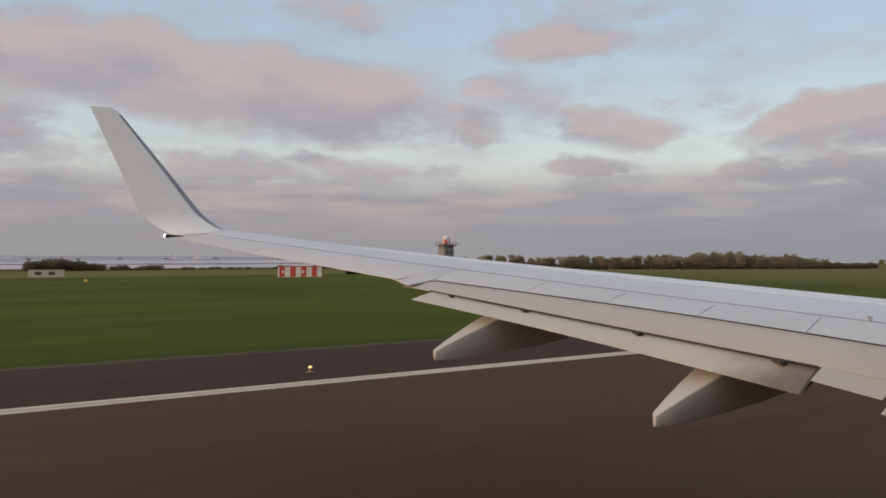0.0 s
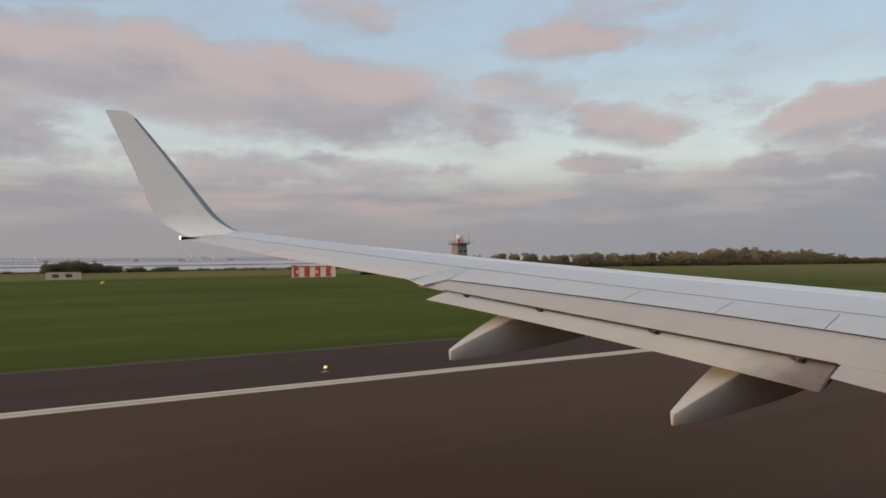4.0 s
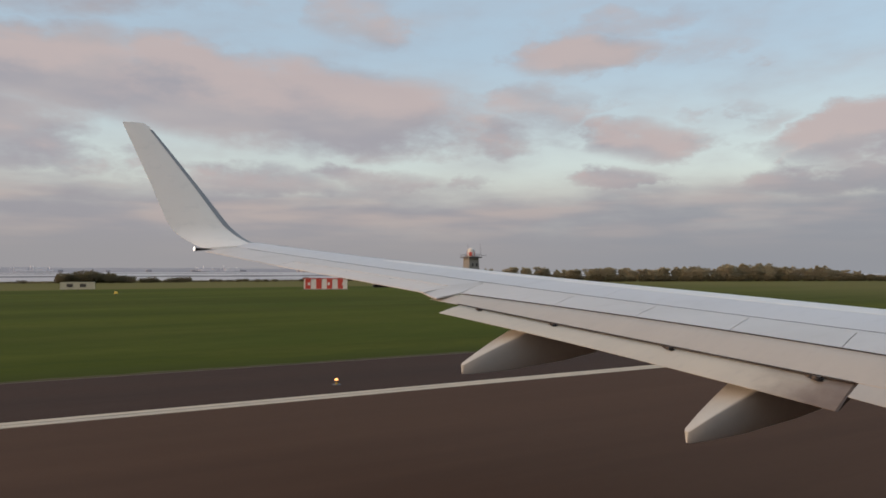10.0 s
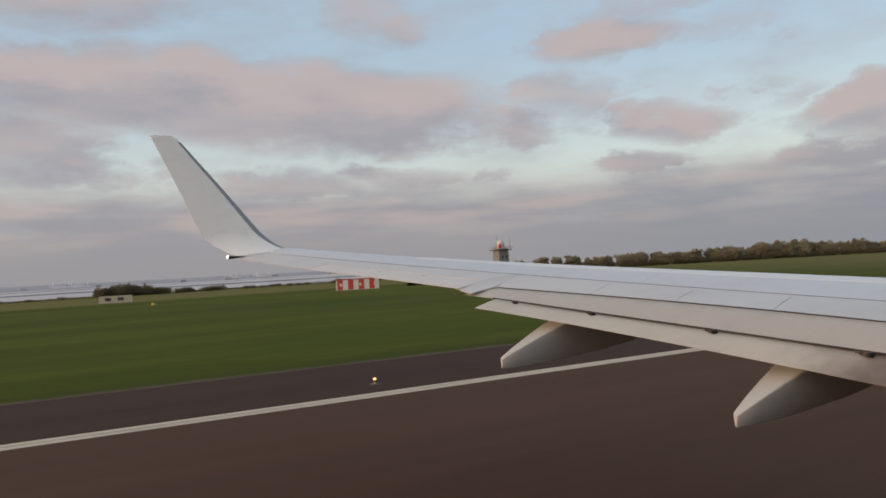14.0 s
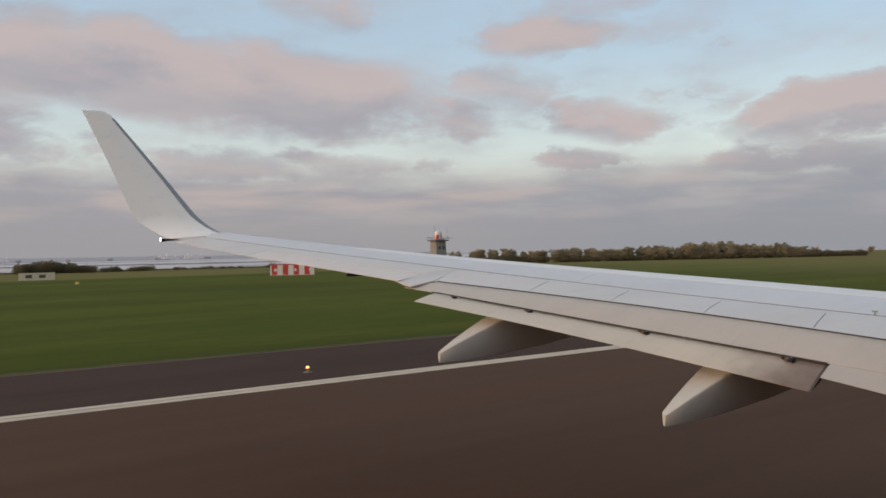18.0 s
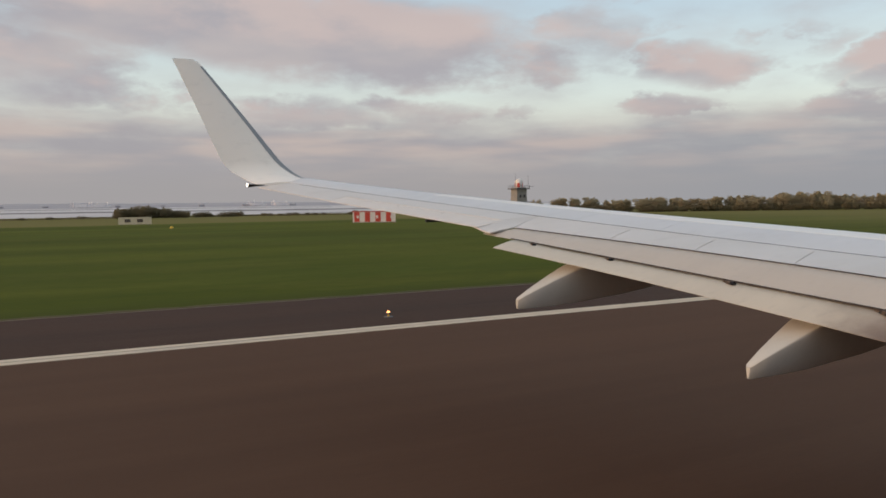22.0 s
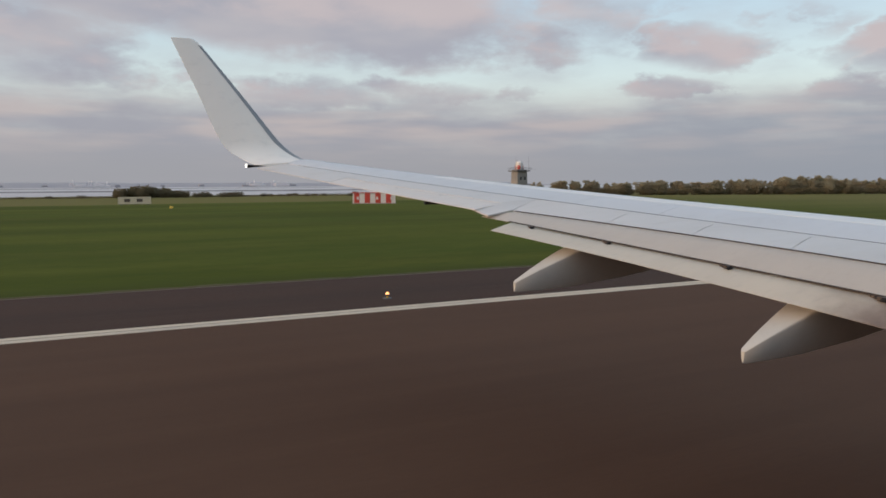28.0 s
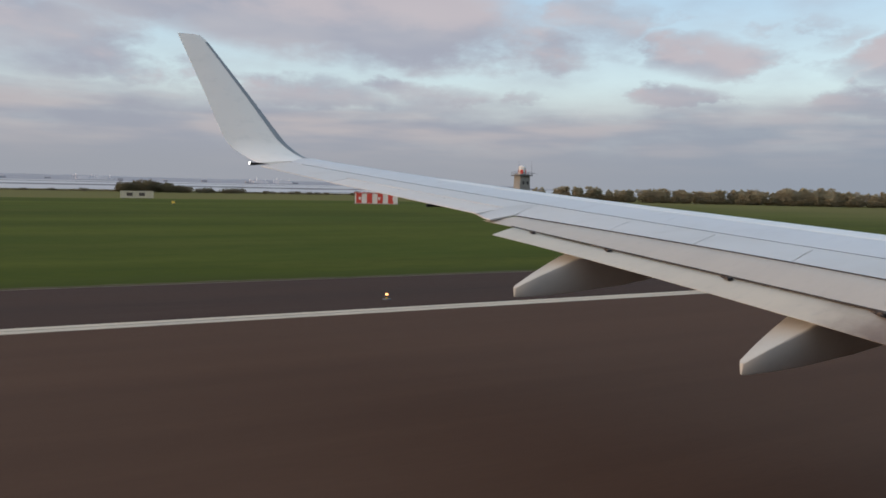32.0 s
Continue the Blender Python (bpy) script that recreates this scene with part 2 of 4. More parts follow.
# same warm light in the beige base, under a real exhaust stain
SOOTY = material("flap_light_tint_with_exhaust_stain", (0.555, 0.480, 0.380), 0.45, var=((1.0, 0.45, 0.8, (0.46, 0.40, 0.325), 0.6), (9.0, 0.55, 0.8, (0.36, 0.32, 0.29), 0.3)), stretch=(0.5, 1.8, 1), rough_var=0.08)


def stain(m, colour, y0, y1, most):
    """Lays a ragged brown stain over a paint, full at y0 and gone at y1 along the flap."""
    t = m.node_tree
    p = t.nodes["Principled BSDF"]
    old = p.inputs["Base Color"].links[0].from_socket
    tc, sp, nz, ad, mr, mx = (t.nodes.new("ShaderNode" + k) for k in ("TexCoord", "SeparateXYZ", "TexNoise", "Math", "MapRange", "Mix"))
    nz.inputs["Scale"].default_value, nz.inputs["Detail"].default_value = 3.0, 5.0
    ad.operation = "MULTIPLY_ADD"
    ad.inputs[1].default_value = 0.9
    t.links.new(tc.outputs["Object"], sp.inputs[0])
    t.links.new(tc.outputs["Object"], nz.inputs["Vector"])
    t.links.new(nz.outputs[0], ad.inputs[0])
    t.links.new(sp.outputs[1], ad.inputs[2])
    mr.interpolation_type = "SMOOTHSTEP"
    mr.inputs[1].default_value, mr.inputs[2].default_value, mr.inputs[3].default_value, mr.inputs[4].default_value = y1 + 0.45, y0 + 0.45, 0.0, most
    t.links.new(ad.outputs[0], mr.inputs[0])
    mx.data_type = "RGBA"
    t.links.new(mr.outputs[0], mx.inputs["Factor"])
    t.links.new(old, mx.inputs[6])
    mx.inputs[7].default_value = (*colour, 1)
    t.links.new(mx.outputs[2], p.inputs["Base Color"])


stain(SOOTY, (0.13, 0.075, 0.050), 5.20, 6.35, 0.95)
ASPHALT = material("runway_asphalt", (0.095, 0.050, 0.030), 0.9, var=((0.12, 0.4, 0.66, (0.068, 0.036, 0.0225), 0.7), (0.9, 0.42, 0.72, (0.106, 0.058, 0.036), 0.5), (30.0, 0.45, 0.7, (0.068, 0.036, 0.0225), 0.4)), bump=0.25, bump_scale=60.0, stretch=(0.06, 1, 1), spec=0.12)
SHOULDER = material("shoulder_asphalt", (0.063, 0.035, 0.025), 0.92, var=((0.3, 0.4, 0.7, (0.046, 0.029, 0.022), 0.7), (4.0, 0.45, 0.75, (0.072, 0.046, 0.034), 0.5)), bump=0.25, bump_scale=60.0, stretch=(0.06, 1, 1), spec=0.12)
LINE = material("worn_white_line_paint", (0.60, 0.49, 0.365), 0.8, var=((3.0, 0.45, 0.75, (0.33, 0.29, 0.26), 0.6), (25.0, 0.5, 0.75, (0.24, 0.21, 0.19), 0.4)), stretch=(0.05, 1, 1), spec=0.3)
GRASS = material("airfield_grass", (0.079, 0.088, 0.0085), 0.95, var=((0.035, 0.38, 0.66, (0.053, 0.072, 0.009), 0.8), (0.16, 0.44, 0.68, (0.108, 0.110, 0.017), 0.6), (0.6, 0.5, 0.72, (0.052, 0.070, 0.009), 0.6), (3.0, 0.46, 0.7, (0.048, 0.064, 0.008), 0.5)), bump=0.5, bump_scale=4.0, stretch=(0.30, 1, 1), spec=0.05)


def field(m, colour, rough):
    """Soft mowing bands, and drier olive grass on the outer field and ahead along the runway, with ragged limits."""
    t = m.node_tree
    p = t.nodes["Principled BSDF"]
    old = p.inputs["Base Color"].links[0].from_socket

    def node(kind):
        return t.nodes.new("ShaderNode" + kind)

    def noise_of(scale, detail, size):
        mp, nz = node("Mapping"), node("TexNoise")
        mp.inputs["Scale"].default_value = size
        nz.inputs["Scale"].default_value, nz.inputs["Detail"].default_value = scale, detail
        t.links.new(tc.outputs["Object"], mp.inputs["Vector"])
        t.links.new(mp.outputs[0], nz.inputs["Vector"])
        return nz.outputs[0]

    def step(x, lo, hi, a=0.0, b=1.0):
        mr = node("MapRange")
        mr.interpolation_type = "SMOOTHSTEP"
        t.links.new(x, mr.inputs[0])
        for i, v in enumerate((lo, hi, a, b)):
            mr.inputs[1 + i].default_value = v
        return mr.outputs[0]

    def maths(op, a, b, c=None):
        n = node("Math")
        n.operation = op
        for i, v in enumerate((a, b, c)):
            if isinstance(v, (int, float)):
                n.inputs[i].default_value = v
            elif v is not None:
                t.links.new(v, n.inputs[i])
        return n.outputs[0]

    tc, sp, hs, mx = node("TexCoord"), node("SeparateXYZ"), node("HueSaturation"), node("Mix")
    t.links.new(tc.outputs["Object"], sp.inputs[0])
    t.links.new(step(noise_of(1.0, 3.0, (0.007, 0.06, 1)), 0.35, 0.65, 0.88, 1.12), hs.inputs["Value"])
    t.links.new(old, hs.inputs["Color"])
    rag = noise_of(1.0, 4.0, (0.02, 0.08, 1))
    outer = step(maths("MULTIPLY_ADD", rag, 26.0, sp.outputs[1]), 163, 173, 0.0, 0.85)
    # unmown fringe beside the asphalt, dark colour includes the long grass's own shadow
    fringe = step(maths("MULTIPLY_ADD", rag, -1.6, sp.outputs[1]), 33.8, 30.2, 0.0, 0.85)
    ahead = maths("MULTIPLY", step(maths("MULTIPLY_ADD", rag, 60.0, sp.outputs[0]), 95, 210, 0.0, 0.8), step(sp.outputs[1], 34, 60))
    mx.data_type = "RGBA"
    t.links.new(maths("MAXIMUM", outer, ahead), mx.inputs["Factor"])
    t.links.new(hs.outputs[0], mx.inputs[6])
    mx.inputs[7].default_value = (*colour, 1)
    fr = node("Mix")
    fr.data_type = "RGBA"
    t.links.new(fringe, fr.inputs["Factor"])
    t.links.new(mx.outputs[2], fr.inputs[6])
    fr.inputs[7].default_value = (*rough, 1)
    t.links.new(fr.outputs[2], p.inputs["Base Color"])


field(GRASS, (0.165, 0.140, 0.048), (0.046, 0.056, 0.009))
VERGE = material("dry_verge_grass", (0.11, 0.085, 0.045), 0.95, var=((1.2, 0.35, 0.7, (0.05, 0.06, 0.022), 0.8),), stretch=(0.3, 1, 1), spec=0.1)
STUBBLE = material("brown_stubble_field", (0.24, 0.17, 0.11), 0.95, var=((0.05, 0.35, 0.7, (0.18, 0.14, 0.08), 0.8),), spec=0.1)
# pale base carries part of the dawn sky's reflection, gloss gives the rest
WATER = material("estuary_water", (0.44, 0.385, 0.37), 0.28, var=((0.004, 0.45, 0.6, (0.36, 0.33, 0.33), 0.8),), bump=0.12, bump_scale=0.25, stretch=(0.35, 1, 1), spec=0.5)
MUD = material("wet_mud_flats", (0.22, 0.195, 0.19), 0.7, var=((0.01, 0.4, 0.7, (0.11, 0.095, 0.09), 0.8),), stretch=(0.3, 1, 1))
# distance haze is painted into these two pale base colours
HAZE_LAND = material("far_shore_painted_haze", (0.40, 0.375, 0.385), 0.95, var=((0.008, 0.4, 0.65, (0.34, 0.325, 0.345), 0.8),), spec=0.1)
HAZE_BLOCK = material("far_buildings_painted_haze", (0.46, 0.43, 0.435), 0.9, spec=0.1)
LEAF = material("spring_tree_leaves", (0.37, 0.315, 0.205), 0.85, var=((0.15, 0.4, 0.7, (0.37, 0.29, 0.215), 0.7), (0.5, 0.45, 0.7, (0.32, 0.295, 0.145), 0.5)), spec=0.15)
HEDGE = material("dark_hedge_leaves", (0.17, 0.145, 0.082), 0.85, var=((0.8, 0.4, 0.7, (0.205, 0.155, 0.105), 0.7),), spec=0.15)
for m in (LEAF, HEDGE):
    t = m.node_tree
    p, out = t.nodes["Principled BSDF"], t.nodes["Material Output"]
    tl, mx = t.nodes.new("ShaderNodeBsdfTranslucent"), t.nodes.new("ShaderNodeMixShader")
    t.links.new(p.inputs["Base Color"].links[0].from_socket, tl.inputs["Color"])
    mx.inputs[0].default_value = 0.45
    t.links.new(p.outputs[0], mx.inputs[1])
    t.links.new(tl.outputs[0], mx.inputs[2])
    t.links.new(mx.outputs[0], out.inputs["Surface"])
BARK = material("bark", (0.075, 0.058, 0.045), 0.95, var=((6.0, 0.4, 0.7, (0.045, 0.035, 0.028), 0.7),))
RED = material("signal_red_paint", (0.50, 0.055, 0.035), 0.55, var=((2.0, 0.5, 0.8, (0.36, 0.05, 0.035), 0.6),))
PANEL_WHITE = material("signal_white_paint", (0.68, 0.64, 0.60), 0.55, var=((2.0, 0.5, 0.8, (0.50, 0.46, 0.42), 0.6),))
CONCRETE = material("weathered_concrete", (0.30, 0.265, 0.215), 0.9, var=((0.6, 0.4, 0.7, (0.21, 0.185, 0.15), 0.7), (5.0, 0.45, 0.75, (0.36, 0.33, 0.28), 0.4)))
STEEL = material("dark_painted_steel", (0.09, 0.09, 0.095), 0.6, var=((3.0, 0.4, 0.8, (0.13, 0.10, 0.08), 0.5),))
TOWER_GREY = material("grey_tower_concrete", (0.25, 0.235, 0.215), 0.9, var=((0.5, 0.4, 0.7, (0.18, 0.17, 0.155), 0.7), (4.0, 0.45, 0.75, (0.30, 0.28, 0.26), 0.4)))
BEIGE = material("beige_board", (0.60, 0.51, 0.36), 0.7, var=((2.0, 0.4, 0.8, (0.48, 0.39, 0.27), 0.6),))
KERB = material("pale_brown_edge_strip", (0.17, 0.125, 0.095), 0.9, var=((1.5, 0.4, 0.7, (0.10, 0.08, 0.055), 0.8),), stretch=(0.2, 1, 1))
YELLOW = material("yellow_marker_paint", (0.60, 0.40, 0.04), 0.5)
LAMP_WHITE = glow("edge_lamp_lens", (1.0, 0.42, 0.14), 2.4)
NAV = glow("white_tail_lamp", (1.0, 0.93, 0.85), 2.0)
# haze over the works, painted as a base colour near the sky's
HAZE_WORKS = material("far_works_painted_haze", (0.80, 0.74, 0.73), 0.95, var=((0.05, 0.4, 0.65, (0.74, 0.69, 0.69), 0.8),), spec=0.1)
HULL = material("plain_hull_paint", (0.55, 0.55, 0.56), 0.4)


# ---- mesh helpers ----
def mesh_of(bm, mat, smooth=False):
    me = bpy.data.meshes.new("m")
    bmesh.ops.recalc_face_normals(bm, faces=bm.faces)
    if smooth:
        for f in bm.faces:
            f.smooth = True
        for e in bm.edges:
            if len(e.link_faces) == 2 and e.calc_face_angle() > radians(32):
                e.smooth = False
    bm.to_mesh(me)
    bm.free()
    me.materials.append(mat)
    return me


def part(name, bm, mat, parent=None, label="", smooth=False):
    ob = new(name, mesh_of(bm, mat, smooth))
    ob.parent = parent
    if label:
        tagged(ob, label)
    return ob


def empty(name, place, label, category, group="", kind=""):
    ob = new(name)
    ob.matrix_world = place if isinstance(place, Matrix) else Matrix.Translation(place)
    return tagged(ob, label, category, group, kind)


def add_box(bm, x0, x1, y0, y1, z0, z1):
    v = [bm.verts.new((x, y, z)) for z in (z0, z1) for y in (y0, y1) for x in (x0, x1)]
    for f in ((0, 2, 3, 1), (4, 5, 7, 6), (0, 1, 5, 4), (1, 3, 7, 5), (3, 2, 6, 7), (2, 0, 4, 6)):
        bm.faces.new([v[i] for i in f])


def box(x0, x1, y0, y1, z0, z1, bevel=0.0):
    bm = bmesh.new()
    add_box(bm, x0, x1, y0, y1, z0, z1)
    if bevel:
        bmesh.ops.bevel(bm, geom=bm.edges[:], offset=bevel, segments=2, affect="EDGES")
    return bm


def add_rod(bm, a, b, r0, r1, n=8):
    a, b = Vector(a), Vector(b)
    m = (b - a).to_track_quat("Z", "Y").to_matrix()
    rings = []
    for c, r in ((a, r0), (b, r1)):
        rings.append([bm.verts.new(c + m @ Vector((r * math.cos(k * math.tau / n), r * math.sin(k * math.tau / n), 0))) for k in range(n)])
    for k in range(n):
        bm.faces.new((rings[0][k], rings[0][(k + 1) % n], rings[1][(k + 1) % n], rings[1][k]))
    bm.faces.new(rings[0][::-1])
    bm.faces.new(rings[1])


def rod(a, b, r0, r1=None, n=10):
    bm = bmesh.new()
    add_rod(bm, a, b, r0, r0 if r1 is None else r1, n)
    return bm


def loft(rings, closed=True, caps=True):
    bm = bmesh.new()
    rows = [[bm.verts.new(p) for p in ring] for ring in rings]
    n = len(rows[0])
    for a, b in zip(rows, rows[1:]):
        for k in range(n if closed else n - 1):
            bm.faces.new((a[k], a[(k + 1) % n], b[(k + 1) % n], b[k]))
    if caps and closed:
        for ring in (rings[0][::-1], rings[-1]):
            bm.faces.new([bm.verts.new(p) for p in ring])
    return bm


# ---- ground, runway, water ----
def bank(y, x=0.0):
    """Height of the ground: level airfield, then the river bank, bed and far shore; ahead of the runway the land falls to the bay."""
    if x > 680:
        s = min(1.0, (x - 680 + 0.25 * min(y, 400)) / 90)
        s = max(0.0, s)
        return min(bank(y), -15.0 * s * s * (3 - 2 * s)) if y < 3500 else bank(y)
    if y < 256:
        return 0.0
    if y < 320:
        s = (y - 256) / 64
        return -15.0 * s * s * (3 - 2 * s)
    if y < 3500:
        return -15.0
    s = min(1, (y - 3500) / 1100)
    return -15.0 + 24.0 * s * s * (3 - 2 * s)


bm = bmesh.new()
ys = [-3500, -1200, -400, -120, -60, 30.35, 60, 100, 140, 180, 215, 240, 256, 266, 276, 286, 296, 306, 320, 600, 1500, 3500, 3700, 3900, 4100, 4300, 4600]
xs = [-2600 + 80 * i for i in range(41)] + [640 + 20 * i for i in range(13)] + [960 + 80 * i for i in range(22)]
rows = []
for y in ys:
    wob = [0.0 if y < 245 or y > 3400 else 14 * (noise.noise((x * 0.006, y * 0.002, 3.1))) for x in xs]
    rows.append([bm.verts.new((x, y + w, bank(y, x) - 0.05 + (7 * noise.noise((x * 0.0016, 1.7, 0)) + 3 * noise.noise((x * 0.008, 4.7, 0)) if y > 3800 else 0))) for x, w in zip(xs, wob)])
for a, b in zip(rows, rows[1:]):
    for k in range(len(xs) - 1):
        bm.faces.new((a[k], a[k + 1], b[k + 1], b[k]))
ground = part("ground", bm, GRASS, smooth=True)
tagged(ground, "short green airfield grass reaching to the river bank", "ground", kind="structure")
# far faces take the colour with the haze in it
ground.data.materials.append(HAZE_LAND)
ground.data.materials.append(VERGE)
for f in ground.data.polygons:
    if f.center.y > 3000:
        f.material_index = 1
    elif 262 < f.center.y < 340 or f.center.y < 340 and f.center.x + 0.25 * min(f.center.y, 400) > 680:
        f.material_index = 2

runway = part("runway", box(-1100, 640, -30.4, 30.4, -0.5, 0.0), ASPHALT)
tagged(runway, "dark brown-grey asphalt runway with faint rubber streaks", "runway", kind="structure")
part("shoulder", box(-1100, 640, 23.05, 30.20, 0.0, 0.006), SHOULDER, runway, "slightly darker asphalt shoulder beside the line")
part("shoulder", box(-1100, 640, -30.20, -23.05, 0.0, 0.006), SHOULDER, runway, "slightly darker asphalt shoulder beside the line")
for y in (22.22, -22.97):
    part("edge_line", box(-1100, 640, y, y + 0.34, 0.0, 0.012), LINE, runway, "worn white painted side stripe")
    part("edge_line", box(-1100, 640, y + 0.40, y + 0.74, 0.0, 0.012), LINE, runway, "worn white painted side stripe")
for x in (-240, -90, 60, 210, 360):
    for y in (9.4, -12.4):
        part("touchdown_bar", box(x, x + 22.5, y, y + 3.0, 0.0, 0.012), LINE, runway, "thick white painted touchdown bar")
# ragged grass lip along the shoulder
bm = bmesh.new()
rng = random.Random(4)
n0 = []
x = -160.0
while x < 420:
    w = 0.25 + 0.25 * rng.random()
    n0.append((x, 30.28 + 0.12 * rng.random(), w))
    x += 0.5 + 0.5 * rng.random()
pa = [(bm.verts.new((a, b - 0.04, 0.0)), bm.verts.new((a, b + 0.05, 0.035)), bm.verts.new((a, b + w + 0.3, -0.02))) for a, b, w in n0]
for a, b in zip(pa, pa[1:]):
    bm.faces.new((a[0], b[0], b[1], a[1]))
    bm.faces.new((a[1], b[1], b[2], a[2]))
tagged(part("kerb_strip", box(-1100, 640, 30.22, 30.30, -0.1, 0.012), KERB, runway), "thin pale brown strip of edge concrete beside the grass")
tagged(part("verge", bm, VERGE), "thin ragged strip of dry grass along the asphalt edge", "verge", kind="structure")

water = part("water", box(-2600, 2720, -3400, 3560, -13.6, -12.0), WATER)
tagged(water, "pale grey-mauve estuary water, dawn sky reflected and partly painted in", "water", kind="structure")


def mud_bank(y0, y1, x0, x1, seed):
    bm = bmesh.new()
    lo, hi = [], []
    for k in range(81):
        x = x0 + (x1 - x0) * k / 80
        s = math.sin(math.pi * k / 80) ** 0.5
        c = (y0 + y1) / 2
        h = (y1 - y0) / 2 * s
        lo.append(bm.verts.new((x, c - h * (0.8 + 0.5 * noise.noise((x * 0.01, seed, 0))), -11.95)))
        hi.append(bm.verts.new((x, c + h * (0.8 + 0.5 * noise.noise((x * 0.012, seed + 5, 0))), -11.95)))
    mid = [bm.verts.new(((a.co + b.co) / 2) + Vector((0, 0, 0.5))) for a, b in zip(lo, hi)]
    for k in range(80):
        bm.faces.new((lo[k], lo[k + 1], mid[k + 1], mid[k]))
        bm.faces.new((mid[k], mid[k + 1], hi[k + 1], hi[k]))
    return tagged(part("mud_bank", bm, MUD, smooth=True), "low brown mud bank bared by the tide in the estuary", "mud bank", "mud banks in the estuary", "structure")


mud_bank(1500, 1900, -700, 1900, 2.0)
mud_bank(2500, 2900, -1500, 900, 9.0)
mud_bank(1050, 1200, 300, 2200, 14.0)
mud_bank(150, 330, 900, 1900, 21.0)
mud_bank(420, 520, 1150, 2500, 27.0)

# ---- the wing ----
EYE = Vector((0.0, 1.45, 3.8))
SET = Matrix.Translation(EYE) @ Matrix.Rotation(radians(0.5), 4, Vector((math.cos(radians(-32.5)), math.sin(radians(-32.5)), 0))) @ Matrix.Translation(-EYE)


def le_x(y): return 4.60 + 0.52 * (17.15 - y)
def crest(y): return 4.231 + 0.445 * (17.15 - y), 3.365 + 0.073 * (y - 8) + 0.0027 * (y - 8) ** 2 - 0.0036 * max(0.0, 9.5 - y) ** 2
def spar(y): return 6.55 - 0.37 * (y - 10), 3.235 + 0.092 * (y - 8) + 0.0010 * (y - 8) ** 2
def spoiler_te(y): return 5.65 - 0.31 * (y - 10.3), 3.171 + 0.082 * (y - 8) - (0.002 if y > 8 else 0.0045) * (y - 8) ** 2
def wing_te(y): return 3.37 + 0.27 * (17.15 - y), 3.006 + 0.125 * (y - 8) - 0.001 * (y - 8) ** 2 + 0.048 * min(1.0, max(0.0, (14.0 - y) / 3.4))
def aft_flap_top(y): return 5.25 - 0.28 * (y - 10.3), 3.001 + 0.111 * (y - 8)
def aft_flap_te(y): return 4.85 - 0.27 * (y - 10.3), 2.90 + 0.130 * (y - 8) - 0.006 * (y - 8) ** 2


def top_z(x, y):
    """Upper surface ahead of the rear spar line."""
    xc, zc = crest(y)
    xl, (xs_, zs) = le_x(y), spar(y)
    if x > xc:
        s = (x - xc) / max(0.01, xl - xc)
        return zc - 0.10 * (xl - xs_) * (0.35 * s * s + 0.65 * (1 - math.sqrt(max(0.0, 1 - s ** 2.2))))
    s = (xc - x) / (xc - xs_)
    return zc - (zc - zs) * (0.35 * s + 0.65 * s * s)


wing = empty("airliner_wing", SET, "white swept airliner wing with blended winglet and lowered flaps", "aircraft wing")


def slab(bm, top, drop):
    """Closes a grid of points (rows of equal length) to a thin slab of that thickness."""
    up = [[bm.verts.new(p) for p in r] for r in top]
    dn = [[bm.verts.new(Vector(p) - Vector((0, 0, drop))) for p in r] for r in top]
    nr, nc = len(up), len(up[0])
    for i in range(nr - 1):
        for k in range(nc - 1):
            bm.faces.new((up[i][k], up[i][k + 1], up[i + 1][k + 1], up[i + 1][k]))
            bm.faces.new((dn[i][k], dn[i + 1][k], dn[i + 1][k + 1], dn[i][k + 1]))
    for k in range(nc - 1):
        bm.faces.new((up[0][k], dn[0][k], dn[0][k + 1], up[0][k + 1]))
        bm.faces.new((up[-1][k], up[-1][k + 1], dn[-1][k + 1], dn[-1][k]))
    for i in range(nr - 1):
        bm.faces.new((up[i][0], up[i + 1][0], dn[i + 1][0], dn[i][0]))
        bm.faces.new((up[i][-1], dn[i][-1], dn[i + 1][-1], up[i + 1][-1]))


def steps(a, b, n):
    return [a + (b - a) * i / n for i in range(n + 1)]


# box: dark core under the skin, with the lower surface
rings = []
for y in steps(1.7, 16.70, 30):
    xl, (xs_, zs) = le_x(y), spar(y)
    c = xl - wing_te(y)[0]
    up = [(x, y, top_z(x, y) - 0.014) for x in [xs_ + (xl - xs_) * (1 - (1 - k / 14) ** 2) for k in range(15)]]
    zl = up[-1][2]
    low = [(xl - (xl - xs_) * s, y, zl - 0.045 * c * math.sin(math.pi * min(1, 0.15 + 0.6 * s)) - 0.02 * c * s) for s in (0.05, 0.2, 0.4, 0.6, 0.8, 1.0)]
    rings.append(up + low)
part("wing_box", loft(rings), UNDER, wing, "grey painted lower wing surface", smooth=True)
# upper skin in three lengths, parted by chordwise seams
for y0, y1 in ((1.7, 9.03), (9.036, 13.0), (13.006, 16.70)):
    bm = bmesh.new()
    n = max(6, int((y1 - y0) * 2.5))
    top = []
    for y in steps(y0, y1, n):
        r = []
        for k in range(19):
            s = 1 - (1 - k / 18) ** 1.8
            yy = y + (0.42 * s if 1.8 < y < 16 else 0.0)
            xs_, xl = spar(yy)[0], le_x(yy)
            x = xs_ + 0.012 + (xl - xs_ - 0.012) * s
            r.append((x, yy, top_z(x, yy)))
        top.append(r)
    slab(bm, top, 0.010)
    part("skin_panel", bm, UPPER, wing, smooth=True)
